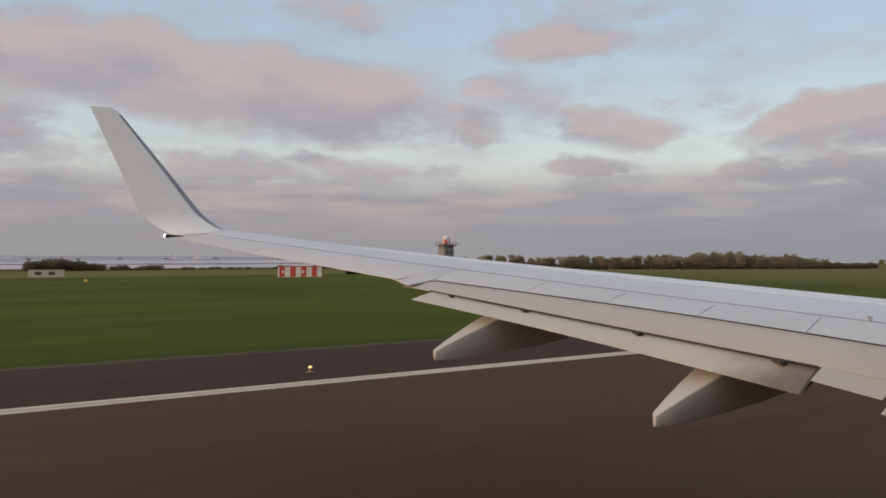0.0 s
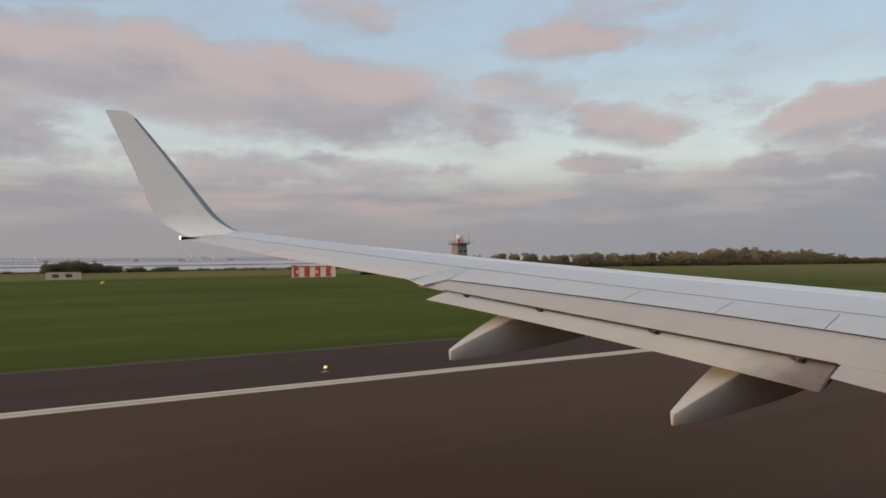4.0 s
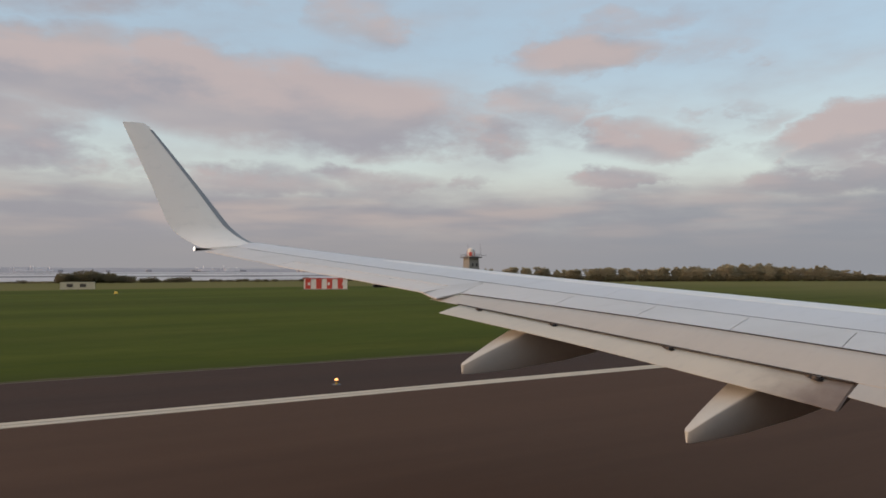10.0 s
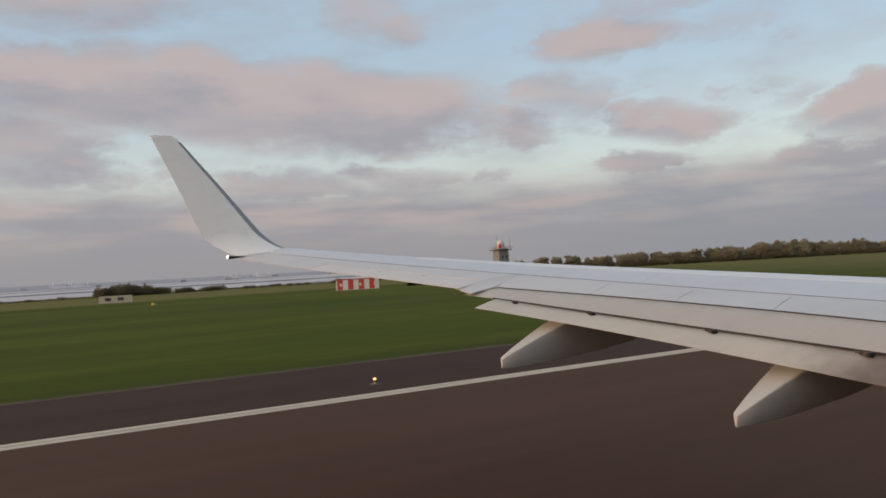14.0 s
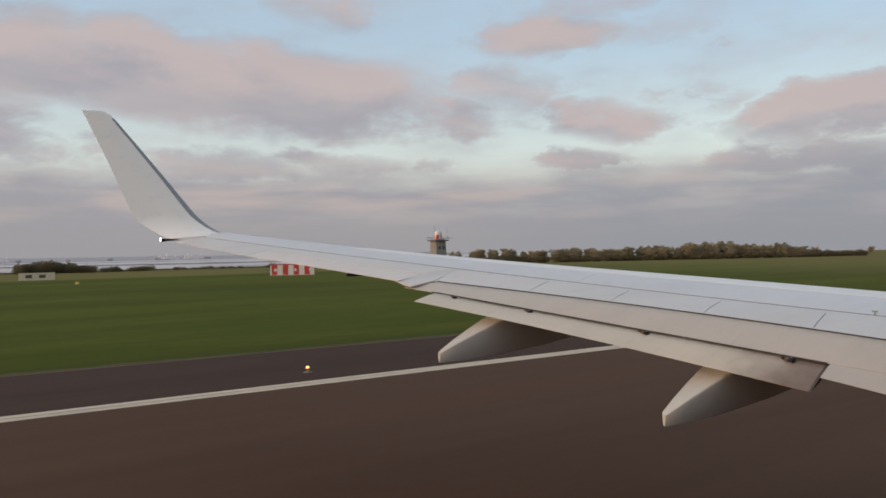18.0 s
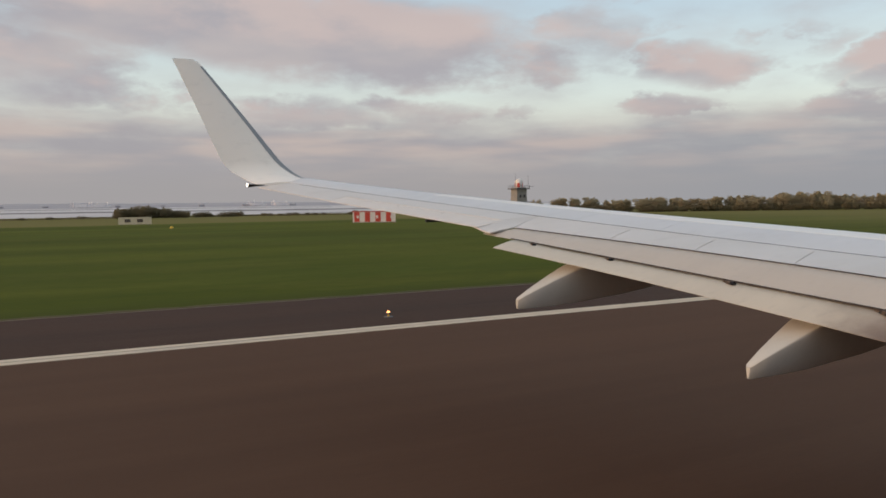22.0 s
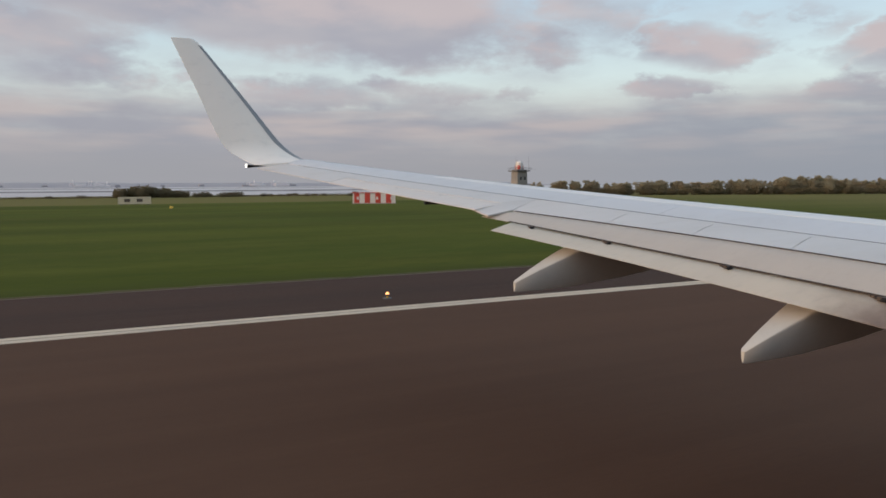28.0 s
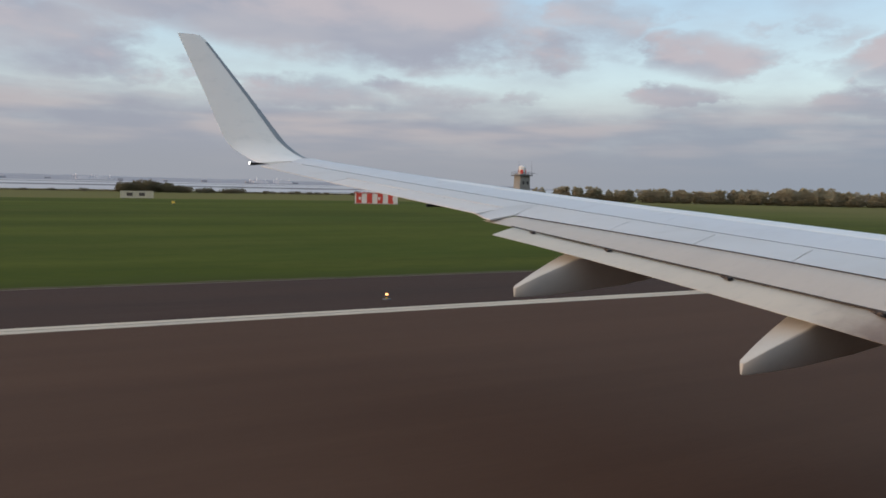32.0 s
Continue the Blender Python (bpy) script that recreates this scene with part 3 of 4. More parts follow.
# bare metal nose
rings = []
for y in steps(1.7, 16.72, 24):
    xl = le_x(y)
    ch = xl - spar(y)[0]
    ring = []
    for k in range(9):
        s = k / 8
        x = xl - 0.10 * ch * (1 - s) ** 1.6
        ring.append((x + (0.006 if k < 8 else 0.012), y, top_z(min(x, xl - 0.001), y) + 0.004))
    z_end = ring[-1][2]
    ring += [(xl - 0.02, y, z_end - 0.03 * ch), (xl - 0.10 * ch, y, z_end - 0.05 * ch)]
    rings.append(ring)
part("leading_edge", loft(rings), METAL, wing, "bare metal leading edge", smooth=True)
# slat row behind the nose, polished, a little proud of the skin; pale colour adds sky sheen
for y0, y1 in ((1.7, 6.1), (6.11, 9.9), (9.91, 13.4)):
    bm = bmesh.new()
    top = []
    for y in steps(y0, y1, 8):
        xl, xc = le_x(y), crest(y)[0]
        back = xc - 0.030 * (17.4 - y)
        top.append([(x, y, top_z(x, y) + 0.002) for x in steps(back, xl - 0.11 * (xl - spar(y)[0]), 8)])
    slab(bm, top, 0.008)
    part("slat", bm, SLAT, wing, "polished leading edge slat, paled for sky sheen", smooth=True)
# cove behind the spar, painted dark for the shade seen in the gaps
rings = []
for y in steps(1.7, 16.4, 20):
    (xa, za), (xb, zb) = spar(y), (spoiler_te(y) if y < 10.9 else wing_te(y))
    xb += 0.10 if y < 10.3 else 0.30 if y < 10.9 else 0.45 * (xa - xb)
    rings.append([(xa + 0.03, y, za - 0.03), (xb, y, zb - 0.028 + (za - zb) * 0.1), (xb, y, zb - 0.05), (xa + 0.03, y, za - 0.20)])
part("trailing_cove", loft(rings), SHADE_AND_MARKS, wing, "cove under the spoilers, painted dark as gap shade")


def aft_panel(y0, y1, skew, f_te, s0, s1, mat, name, thick=0.010, n=6, label="", lift=0.0):
    """A panel between the spar line (s=0) and a trailing line (s=1), its ends cut chordwise."""
    bm = bmesh.new()
    top = []
    for y in steps(y0, y1, n):
        r = []
        for s in steps(s0, s1, 5):
            yy = y + skew * (1 - s)
            (xa, za), (xb, zb) = spar(yy), f_te(yy)
            bulge = 0.010 * math.sin(math.pi * s)
            r.append((xa + (xb - xa) * s, yy, za + (zb - za) * s + bulge + lift * s))
        top.append(r)
    slab(bm, top, thick)
    return part(name, bm, mat, wing, label, smooth=True)


cuts = [10.48, 9.0, 7.91, 6.85, 5.80, 4.72, 3.6, 2.4]
for a, b in zip(cuts, cuts[1:]):
    aft_panel(b + 0.005, a - 0.005, 0.36, spoiler_te, 0.182, 1.0, SKIN, "spoiler")
aft_panel(2.41, 10.41, 0.43, spoiler_te, 0.016, 0.176, SKIN, "hinge_panel", n=16)
# panel between the outer spoiler and the aileron, its inner edge following the spoiler's end
bm = bmesh.new()
top = []
for k in steps(0.0, 1.0, 5):
    row = []
    for s in (0.016, 0.15, 0.3, 0.45, 0.57, 0.645, 0.75, 0.86, 0.98):
        inner = min(10.84, 10.481 + 0.56 * max(0.0, 0.645 - s))
        yy = inner + (10.852 - inner) * k
        (xa, za), (xb, zb), zs = spar(yy), wing_te(yy), spoiler_te(yy)[1]
        flush, flat = za + (zs - za) * s / 0.646 + 0.002, za + (zb - za) * s
        blend = k * k * (3 - 2 * k)
        row.append((xa + (xb - xa) * s, yy, flush + (flat - flush) * blend + 0.010 * math.sin(math.pi * s)))
    top.append(row)
slab(bm, top, 0.018)
part("fixed_panel", bm, SKIN, wing, smooth=True)
# outboard fixed surface, aileron with tab, tip panel
aft_panel(10.86, 14.40, 0.0, wing_te, 0.014, 0.52, SKIN, "fixed_panel", n=10)
bm = bmesh.new()
top = []
for k in steps(0.0, 1.0, 8):
    row = []
    for s in (0.014, 0.2, 0.4, 0.53, 0.56, 0.7, 0.85, 1.0):
        inner = 14.408 if s < 0.54 else 14.268 + 0.22 * (1 - s)
        yy = inner + (16.72 - inner) * k
        (xa, za), (xb, zb) = spar(yy), wing_te(yy)
        row.append((xa + (xb - xa) * s, yy, za + (zb - za) * s + 0.010 * math.sin(math.pi * s)))
    top.append(row)
slab(bm, top, 0.010)
part("fixed_panel", bm, SKIN, wing, smooth=True)
aft_panel(10.70, 14.26, 0.22, wing_te, 0.545, 1.0, AILERON, "aileron", thick=0.010, n=10, label="white aileron set in the outer trailing edge", lift=-0.004)
part("aileron_gap_strip", loft([[(spar(y)[0] + (wing_te(y)[0] - spar(y)[0]) * s, y + 0.22 * (1 - s), spar(y)[1] + (wing_te(y)[1] - spar(y)[1]) * s - dzz) for s, dzz in ((0.5, 0.012), (0.57, 0.014), (0.57, 0.05), (0.5, 0.05))] for y in steps(10.75, 14.3, 8)]), SHADE_AND_MARKS, wing)
for y in (11.78,):
    x, z = wing_te(y)
    bm = box(-0.10, 0.22, -0.03, 0.03, -0.075, -0.03, 0.008)
    bmesh.ops.translate(bm, verts=bm.verts, vec=(x + 0.12, y, z))
    part("aileron_hinge_fairing", bm, DARK, wing)
for y, s in ((12.4, 0.40), (13.4, 0.40), (11.2, 0.40), (12.9, 0.62), (11.9, 0.62)):
    (xa, za), (xb, zb) = spar(y), wing_te(y)
    bm = box(-0.022, 0.022, -0.007, 0.007, 0.0, 0.004)
    bmesh.ops.translate(bm, verts=bm.verts, vec=(xa + (xb - xa) * s, y, za + (zb - za) * s + 0.004))
    part("access_fastener", bm, SHADE_AND_MARKS, wing)


# flaps
def flap_ring(y, f0, f1, lead, thick, tail=0.004):
    """Section of a flap whose upper surface runs from ahead of line f0 to line f1."""
    (xa, za), (xb, zb) = f0(y), f1(y)
    ux, uz = xb - xa, zb - za
    ln = math.hypot(ux, uz)
    ux, uz = ux / ln, uz / ln
    pts = []
    for s, h in ((-lead, -0.62 * thick), (-lead * 0.6, -0.40 * thick), (0.0, 0.0), (ln * 0.35, 0.05 * thick), (ln * 0.7, 0.03 * thick), (ln, 0.0), (ln, -tail), (ln * 0.5, -0.45 * thick), (0.0, -0.85 * thick), (-lead * 0.7, -0.95 * thick), (-lead, -0.80 * thick)):
        pts.append((xa + ux * s, y, za + uz * s + h))
    return pts


def lower(f, dzz, dxx=0.0):
    return lambda y: (f(y)[0] + dxx, f(y)[1] + dzz)


def skewed(rings, skew):
    """Shears the sections so that their ends run chordwise to the swept edge."""
    out = []
    for r in rings:
        x0 = r[2][0]
        out.append([(p[0], p[1] + skew * (p[0] - x0), p[2]) for p in r])
    return out


def on_curve(f0, f1, y, lead, thick, skew):
    return skewed([flap_ring(y, f0, f1, lead, thick)], skew)[0]


main_te = lower(aft_flap_top, 0.011, -0.02)
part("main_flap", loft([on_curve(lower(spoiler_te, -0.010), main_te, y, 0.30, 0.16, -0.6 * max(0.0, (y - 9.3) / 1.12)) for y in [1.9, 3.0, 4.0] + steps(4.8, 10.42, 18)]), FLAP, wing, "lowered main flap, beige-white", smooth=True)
part("aft_flap", loft([on_curve(lower(aft_flap_top, -0.006), aft_flap_te, y, 0.10, 0.085, 0.22 - 0.20 * math.sin(math.pi * (y - 5.42) / 4.64) + 0.10 * (y - 5.42) / 4.64) for y in steps(5.42, 10.06, 16)]), SOOTY, wing, "lowered aft flap, beige-white, sooty at its inner end", smooth=True)
gate_te = lower(aft_flap_te, 0.115, 0.15)
part("exhaust_gate", loft([on_curve(lower(main_te, 0.0, 0.02), gate_te, y, 0.02, 0.05, 0.24 * (y - 4.78) / 0.6) for y in steps(4.78, 5.38, 4)]), FLAP, wing, smooth=True)
part("flap_end_face", loft([on_curve(lower(aft_flap_top, -0.008), lower(aft_flap_te, -0.002), y, 0.10, 0.085, 0.22) for y in (5.402, 5.417)]), LUG, wing, "dark brown end face of the aft flap")
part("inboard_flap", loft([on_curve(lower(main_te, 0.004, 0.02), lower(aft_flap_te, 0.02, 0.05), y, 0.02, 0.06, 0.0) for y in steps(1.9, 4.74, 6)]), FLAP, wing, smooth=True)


def shade_joint_strip(f0, f1, y0, y1, s0, s1, up, n=14, drop=0.006):
    """A dark strip lying on the surface between two lines, for edge shade and joints."""
    bm = bmesh.new()
    top = []
    for y in steps(y0, y1, n):
        (xa, za), (xb, zb) = f0(y), f1(y)
        ln = math.hypot(xb - xa, zb - za)
        top.append([(xa + (xb - xa) * s / ln, y, za + (zb - za) * s / ln + up) for s in (s0, s1)])
    slab(bm, top, drop)
    return part("shade_joint_strip", bm, SHADE_AND_MARKS, wing, "dark strip for edge shade and joints")


# first two strips paint the shade under the spoiler and main flap edges
shade_joint_strip(spoiler_te, lower(main_te, 0.03), 2.0, 10.44, -0.002, 0.006, 0.002, drop=0.012)
shade_joint_strip(main_te, lower(aft_flap_te, 0.03), 5.40, 10.08, -0.002, 0.006, 0.003, drop=0.012)
shade_joint_strip(spar, spoiler_te, 2.0, 10.6, -0.002, 0.009, 0.003)
shade_joint_strip(spar, wing_te, 10.6, 16.3, -0.002, 0.006, 0.003)
# joint of the tip panel, across the chord just inside the winglet
bm = bmesh.new()
xl, (xs_, zs), (xe, ze) = le_x(16.05), spar(16.05), wing_te(16.05)
line = [(x, 16.05 + 0.05 * (xl - x), top_z(x, 16.05) + 0.003) for x in steps(xl - 0.16, xs_, 8)] + [(xs_ + (xe - xs_) * s, 16.05 + 0.05 * (xl - xs_ - (xe - xs_) * s), zs + (ze - zs) * s + 0.010 * math.sin(math.pi * s) + 0.003) for s in steps(0.15, 0.98, 6)]
slab(bm, [[(x, y - 0.006, z) for x, y, z in line], [(x, y + 0.006, z) for x, y, z in line]], 0.006)
part("shade_joint_strip", bm, SHADE_AND_MARKS, wing, "thin dark joint across the wing tip")
for y in (9.70, 8.57, 7.14, 5.74):
    x, z = aft_flap_top(y)
    w = 0.075 + 0.10 * (9.9 - y) / 10
    bm = box(-0.036, 0.030, -w, w, -0.04, 0.001, 0.014)
    bmesh.ops.rotate(bm, verts=bm.verts, matrix=Matrix.Rotation(-0.27, 3, "Z"))
    bmesh.ops.translate(bm, verts=bm.verts, vec=(x - 0.03, y, z))
    hb = part("flap_hinge", bm, DARK, wing, "dark hinge slot between the flaps")
    for k in (-0.34, 0.34):
        bm = box(-0.030, 0.006, -w * 0.22, w * 0.22, -0.03, 0.003, 0.006)
        bmesh.ops.translate(bm, verts=bm.verts, vec=(x - 0.04 + 0.27 * k * w, y + k * w, z))
        part("hinge_lug", bm, LUG, hb, "worn brown hinge lug")

def canoe(y, dxx, dzz):
    """Flap track fairing: a pointed canoe under the flap."""
    sections = ((4.69, 2.588, 2.484, 0.020), (4.715, 2.609, 2.475, 0.040), (4.95, 2.722, 2.474, 0.090), (5.20, 2.832, 2.480, 0.136), (5.45, 2.935, 2.491, 0.180), (5.80, 3.04, 2.522, 0.205), (6.20, 3.10, 2.550, 0.205), (6.65, 3.10, 2.605, 0.19), (7.10, 3.10, 2.69, 0.16), (7.60, 3.10, 2.82, 0.11), (8.05, 3.10, 2.98, 0.04))
    rings = []
    for x, zt, zb, w in sections:
        h = zt - zb
        prof = ((0.0, 1.0), (0.86, 1.0), (0.95, 0.985), (0.99, 0.96), (1.0, 0.93), (0.74, 0.48), (0.44, 0.10), (0.28, 0.01), (0.0, 0.0), (-0.28, 0.01), (-0.44, 0.10), (-0.74, 0.48), (-1.0, 0.93), (-0.99, 0.96), (-0.95, 0.985), (-0.86, 1.0))
        rings.append([(x + dxx, y + w * a, zb + dzz + h * b) for a, b in prof])
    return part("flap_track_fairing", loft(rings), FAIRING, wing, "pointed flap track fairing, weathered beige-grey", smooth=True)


canoe(9.0, 0.0, 0.0)
canoe(6.3, 0.75, -0.345)
# rope hook on the skin
x, z = spar(5.76)
bm = rod((x + 0.03, 5.76, z + 0.004), (x + 0.03, 5.76, z + 0.04), 0.009)
add_rod(bm, (x + 0.03, 5.73, z + 0.04), (x + 0.03, 5.79, z + 0.04), 0.009, 0.009)
part("rope_hook", bm, UNDER, wing, "small grey escape rope hook")


# winglet
def winglet_line(s):
    """s from 0 at the wing end to 1 at the top: y, z, leading x, trailing x."""
    if s < 0.3:
        a = s / 0.3 * radians(80)
        y, z = 16.70 + 0.70 * math.sin(a), 4.085 + 0.60 * (1 - math.cos(a))
    else:
        s = 0.3 + (s - 0.3) * 1.06
        k = (s - 0.3) / 0.7
        y, z = 17.389 + 0.42 * k, 4.581 + 1.96 * k
    le = ((0.0, 4.83), (0.08, 4.68), (0.15, 4.50), (0.22, 4.32), (0.3, 4.12), (0.6, 3.50), (1.0, 2.648), (1.028, 2.575), (1.043, 2.49))
    te = ((0.0, 3.49), (0.08, 3.40), (0.15, 3.26), (0.22, 3.06), (0.3, 2.91), (0.4, 2.79), (0.6, 2.58), (1.043, 2.075))

    def at(tab):
        """Smooth curve through the table's points."""
        n = len(tab)
        for i in range(n - 1):
            (a, va), (b, vb) = tab[i], tab[i + 1]
            if s <= b + 1e-9 or i == n - 2:
                u = (s - a) / (b - a)
                ma = (vb - tab[i - 1][1]) / (b - tab[i - 1][0]) if i else (vb - va) / (b - a)
                mb = (tab[i + 2][1] - va) / (tab[i + 2][0] - a) if i < n - 2 else (vb - va) / (b - a)
                h = b - a
                return va * (1 + 2 * u) * (1 - u) ** 2 + ma * h * u * (1 - u) ** 2 + vb * u * u * (3 - 2 * u) + mb * h * u * u * (u - 1)
    return y, z, at(le), at(te)


def winglet_ring(s, f0, f1, grow):
    y, z, xl, xt = winglet_line(s)
    y2, z2, _, _ = winglet_line(min(1.0, s + 0.02) if s < 0.98 else s)
    y1, z1, _, _ = winglet_line(max(0.0, s - 0.02))
    nrm = Vector((0, -(z2 - z1), y2 - y1)).normalized()
    c = xl - xt
    inner, outer = [], []
    for k in range(13):
        u = f0 + (f1 - f0) * (k / 12) ** 1.5
        th = c * 0.09 * (2.97 * math.sqrt(u) - 1.26 * u - 3.5 * u * u + 2.84 * u ** 3 - 1.03 * u ** 4) * 0.5 + grow
        p = Vector((xl - u * c, y, z))
        inner.append(tuple(p + nrm * th))
        outer.append(tuple(p - nrm * th))
    return inner + outer[::-1]


ss = [k / 44 for k in range(45)]
part("winglet", loft([winglet_ring(s, 0.02, 1.0, 0.002) for s in ss]), WHITE, wing, "plain white blended winglet", smooth=True)
part("winglet_leading_edge", loft([winglet_ring(s, 0.0, 0.115, 0.007) for s in ss[2:-2]]), METAL, wing, "bare metal leading edge strip", smooth=True)
bm = box(-0.005, 0.34, -0.05, 0.05, -0.045, 0.02, 0.01)
for v in bm.verts:
    if v.co.x > 0.2:
        v.co.y *= 0.25
        v.co.z *= 0.25
bmesh.ops.translate(bm, verts=bm.verts, vec=(3.37, 17.13, 4.075))
lh = part("tail_light_housing", bm, DARK, wing, "black tail light housing")
bm = bmesh.new()
bmesh.ops.create_uvsphere(bm, u_segments=12, v_segments=8, radius=0.036, matrix=Matrix.Translation((3.36, 17.13, 4.075)) @ Matrix.Diagonal((0.6, 1, 1.1, 1)))
part("tail_light", bm, NAV, lh, "small lit white position light", smooth=True)
# plain hull wall, open where the camera looks out
bm = bmesh.new()
ang = [radians(a) for a in range(0, 360, 10)]
# unseen aft length added to keep low dawn light off the fairings
xs2 = [-24, -16, -9, -4, -0.7, -0.25, 0.3, 0.9, 1.5, 2.2, 5, 9, 14]
hull = [[bm.verts.new((x, 1.88 * (0.35 if x < -20 else 1) * math.cos(a), (4.3 if x < -20 else 3.55) + 1.95 * (0.45 if x < -20 else 1) * math.sin(a))) for a in ang] for x in xs2]
for i in range(len(xs2) - 1):
    for k in range(len(ang)):
        mid = math.degrees(ang[k]) + 5
        if -0.7 <= xs2[i] < 2.0 and (mid < 30 or mid > 330):
            continue
        bm.faces.new((hull[i][k], hull[i][(k + 1) % len(ang)], hull[i + 1][(k + 1) % len(ang)], hull[i + 1][k]))
hull_ob = part("fuselage", bm, HULL, wing, "plain white fuselage side", smooth=True)
md = hull_ob.modifiers.new("thick", "SOLIDIFY")
md.thickness, md.offset = 0.04, 1.0


# ---- things on the airfield ----
def edge_light(place):
    o = empty("runway_edge_light", place, "small lit runway edge light on a short stem", "runway light", "runway edge lights")
    part("base_plate", rod((0, 0, 0), (0, 0, 0.03), 0.15, 0.14, 14), STEEL, o)
    part("stem", rod((0, 0, 0.03), (0, 0, 0.10), 0.035), YELLOW, o)
    part("lamp_body", rod((0, 0, 0.10), (0, 0, 0.15), 0.07, 0.09, 12), STEEL, o)
    bm = bmesh.new()
    bmesh.ops.create_uvsphere(bm, u_segments=12, v_segments=8, radius=0.055, matrix=Matrix.Translation((0, 0, 0.165)))
    part("lens", bm, LAMP_WHITE, o, "glowing warm white lens", smooth=True)
    return o


first = edge_light((9.5, 24.5, 0.006))
for x in (-110.5, -50.5, 69.5, 129.5, 189.5, 249.5):
    copy_thing(first, Matrix.Translation((x, 24.5, 0.006)))


def striped_shelter(place):
    o = empty("equipment_shelter", place, "low red and white striped airfield equipment shelter", "equipment shelter")
    part("plinth", box(-4.6, 4.6, -1.2, 1.2, -0.05, 0.15), CONCRETE, o)
    part("body", box(-4.45, 4.45, -1.05, 1.05, 0.15, 2.25, 0.03), PANEL_WHITE, o)
    for k in range(4):
        x = -4.4 + 2.2 * k + 0.25
        part("stripe_panel", box(x, x + 1.1, -1.10, -1.052, 0.2, 2.2, 0.008), RED, o, "red painted panel")
    part("roof", box(-4.6, 4.6, -1.2, 1.2, 2.25, 2.38, 0.03), RED, o)
    for x in (-3.4, 0.6, 3.6):
        part("door_plate", box(x - 0.22, x + 0.22, -1.13, -1.10, 0.9, 1.5), PANEL_WHITE, o)
    return o


striped_shelter(Matrix.Translation((52.6, 134.4, -0.05)) @ Matrix.Rotation(radians(-22), 4, "Z") @ Matrix.Scale(0.9, 4))


def tower(place):
    o = empty("radar_tower", place, "squat concrete tower with railed platform and red-white dome", "tower")
    bm = bmesh.new()
    for (z0, w0), (z1, w1) in (((0, 2.7), (9.4, 2.35)),):
        a = [bm.verts.new((sx * w0, sy * w0, z0)) for sx, sy in ((-1, -1), (1, -1), (1, 1), (-1, 1))]
        b = [bm.verts.new((sx * w1, sy * w1, z1)) for sx, sy in ((-1, -1), (1, -1), (1, 1), (-1, 1))]
        for k in range(4):
            bm.faces.new((a[k], a[(k + 1) % 4], b[(k + 1) % 4], b[k]))
        bm.faces.new(b)
    part("shaft", bm, TOWER_GREY, o, "stained grey concrete shaft")
    for sx in (-3.2, 3.2):
        part("whip_aerial", rod((sx, -2.4, 9.1), (sx, -2.4, 14.6), 0.07, 0.04, 6), STEEL, o, "tall dark whip aerial")
    part("platform", box(-3.4, 3.4, -3.4, 3.4, 8.7, 9.1, 0.04), STEEL, o)
    for sx in (-3.3, -1.1, 1.1, 3.3):
        for sy in (-3.3, 3.3):
            part("rail_post", rod((sx, sy, 9.1), (sx, sy, 10.2), 0.05, n=6), STEEL, o)
    for sy in (-3.3, 3.3):
        for z in (9.65, 10.2):
            part("rail", rod((-3.35, sy, z), (3.35, sy, z), 0.045, n=6), STEEL, o)
            part("rail", rod((sy, -3.35, z), (sy, 3.35, z), 0.045, n=6), STEEL, o)
    part("drum", rod((0, 0, 9.1), (0, 0, 11.2), 1.7, 1.6, 16), PANEL_WHITE, o)
    for k in range(4):
        a0 = k * math.pi / 2 + 0.5
        ring = [[(1.74 * math.cos(a0 + j * 0.11), 1.74 * math.sin(a0 + j * 0.11), z) for z in (9.5, 11.1)] + [(1.6 * math.cos(a0 + j * 0.11), 1.6 * math.sin(a0 + j * 0.11), z) for z in (11.1, 9.5)] for j in range(8)]
        part("red_panel", loft(ring), RED, o, "red painted panel")
    bm = bmesh.new()
    bmesh.ops.create_uvsphere(bm, u_segments=16, v_segments=10, radius=1.65, matrix=Matrix.Translation((0, 0, 11.5)) @ Matrix.Diagonal((1, 1, 0.85, 1)))
    part("dome", bm, PANEL_WHITE, o, "off-white dome", smooth=True)
    part("side_arm", rod((2.8, -2.8, 9.8), (5.6, -3.6, 9.7), 0.07, 0.05, 6), STEEL, o)
    for x in (-1.2, 0.9):
        part("window", box(x, x + 0.7, -2.64, -2.50, 5.4, 6.6), DARK, o, "dark small window")
    return o


tower(Matrix.Translation((143.6, 226, -0.05)) @ Matrix.Diagonal((0.82, 0.82, 0.89, 1)))


def sign(place, w, h, label, mat):
    o = empty("airfield_sign", place, label, "sign")
    part("board", box(-w / 2, w / 2, -0.08, 0.08, 0.25, 0.25 + h, 0.02), mat, o)
    for x in (-w * 0.4, 0, w * 0.4):
        part("leg", box(x - 0.05, x + 0.05, -0.05, 0.05, 0, 0.25), STEEL, o)
    for x in (-w * 0.22, w * 0.15):
        part("panel", box(x - w * 0.09, x + w * 0.09, -0.10, -0.082, 0.25 + h * 0.3, 0.25 + h * 0.75), LUG, o, "dark brown unreadable bar")
    return o


sign(Matrix.Translation((11.6, 148, -0.05)) @ Matrix.Rotation(radians(-5), 4, "Z"), 5.6, 1.3, "long low beige airfield board on short legs", BEIGE)
o = empty("marker_light", (14.2, 118, -0.05), "small yellow airfield marker light in the grass", "marker light")
part("stem", rod((0, 0, 0), (0, 0, 0.3), 0.05), STEEL, o)
part("head", rod((0, 0, 0.3), (0, 0, 0.62), 0.28, 0.22, 12), YELLOW, o, "yellow head")


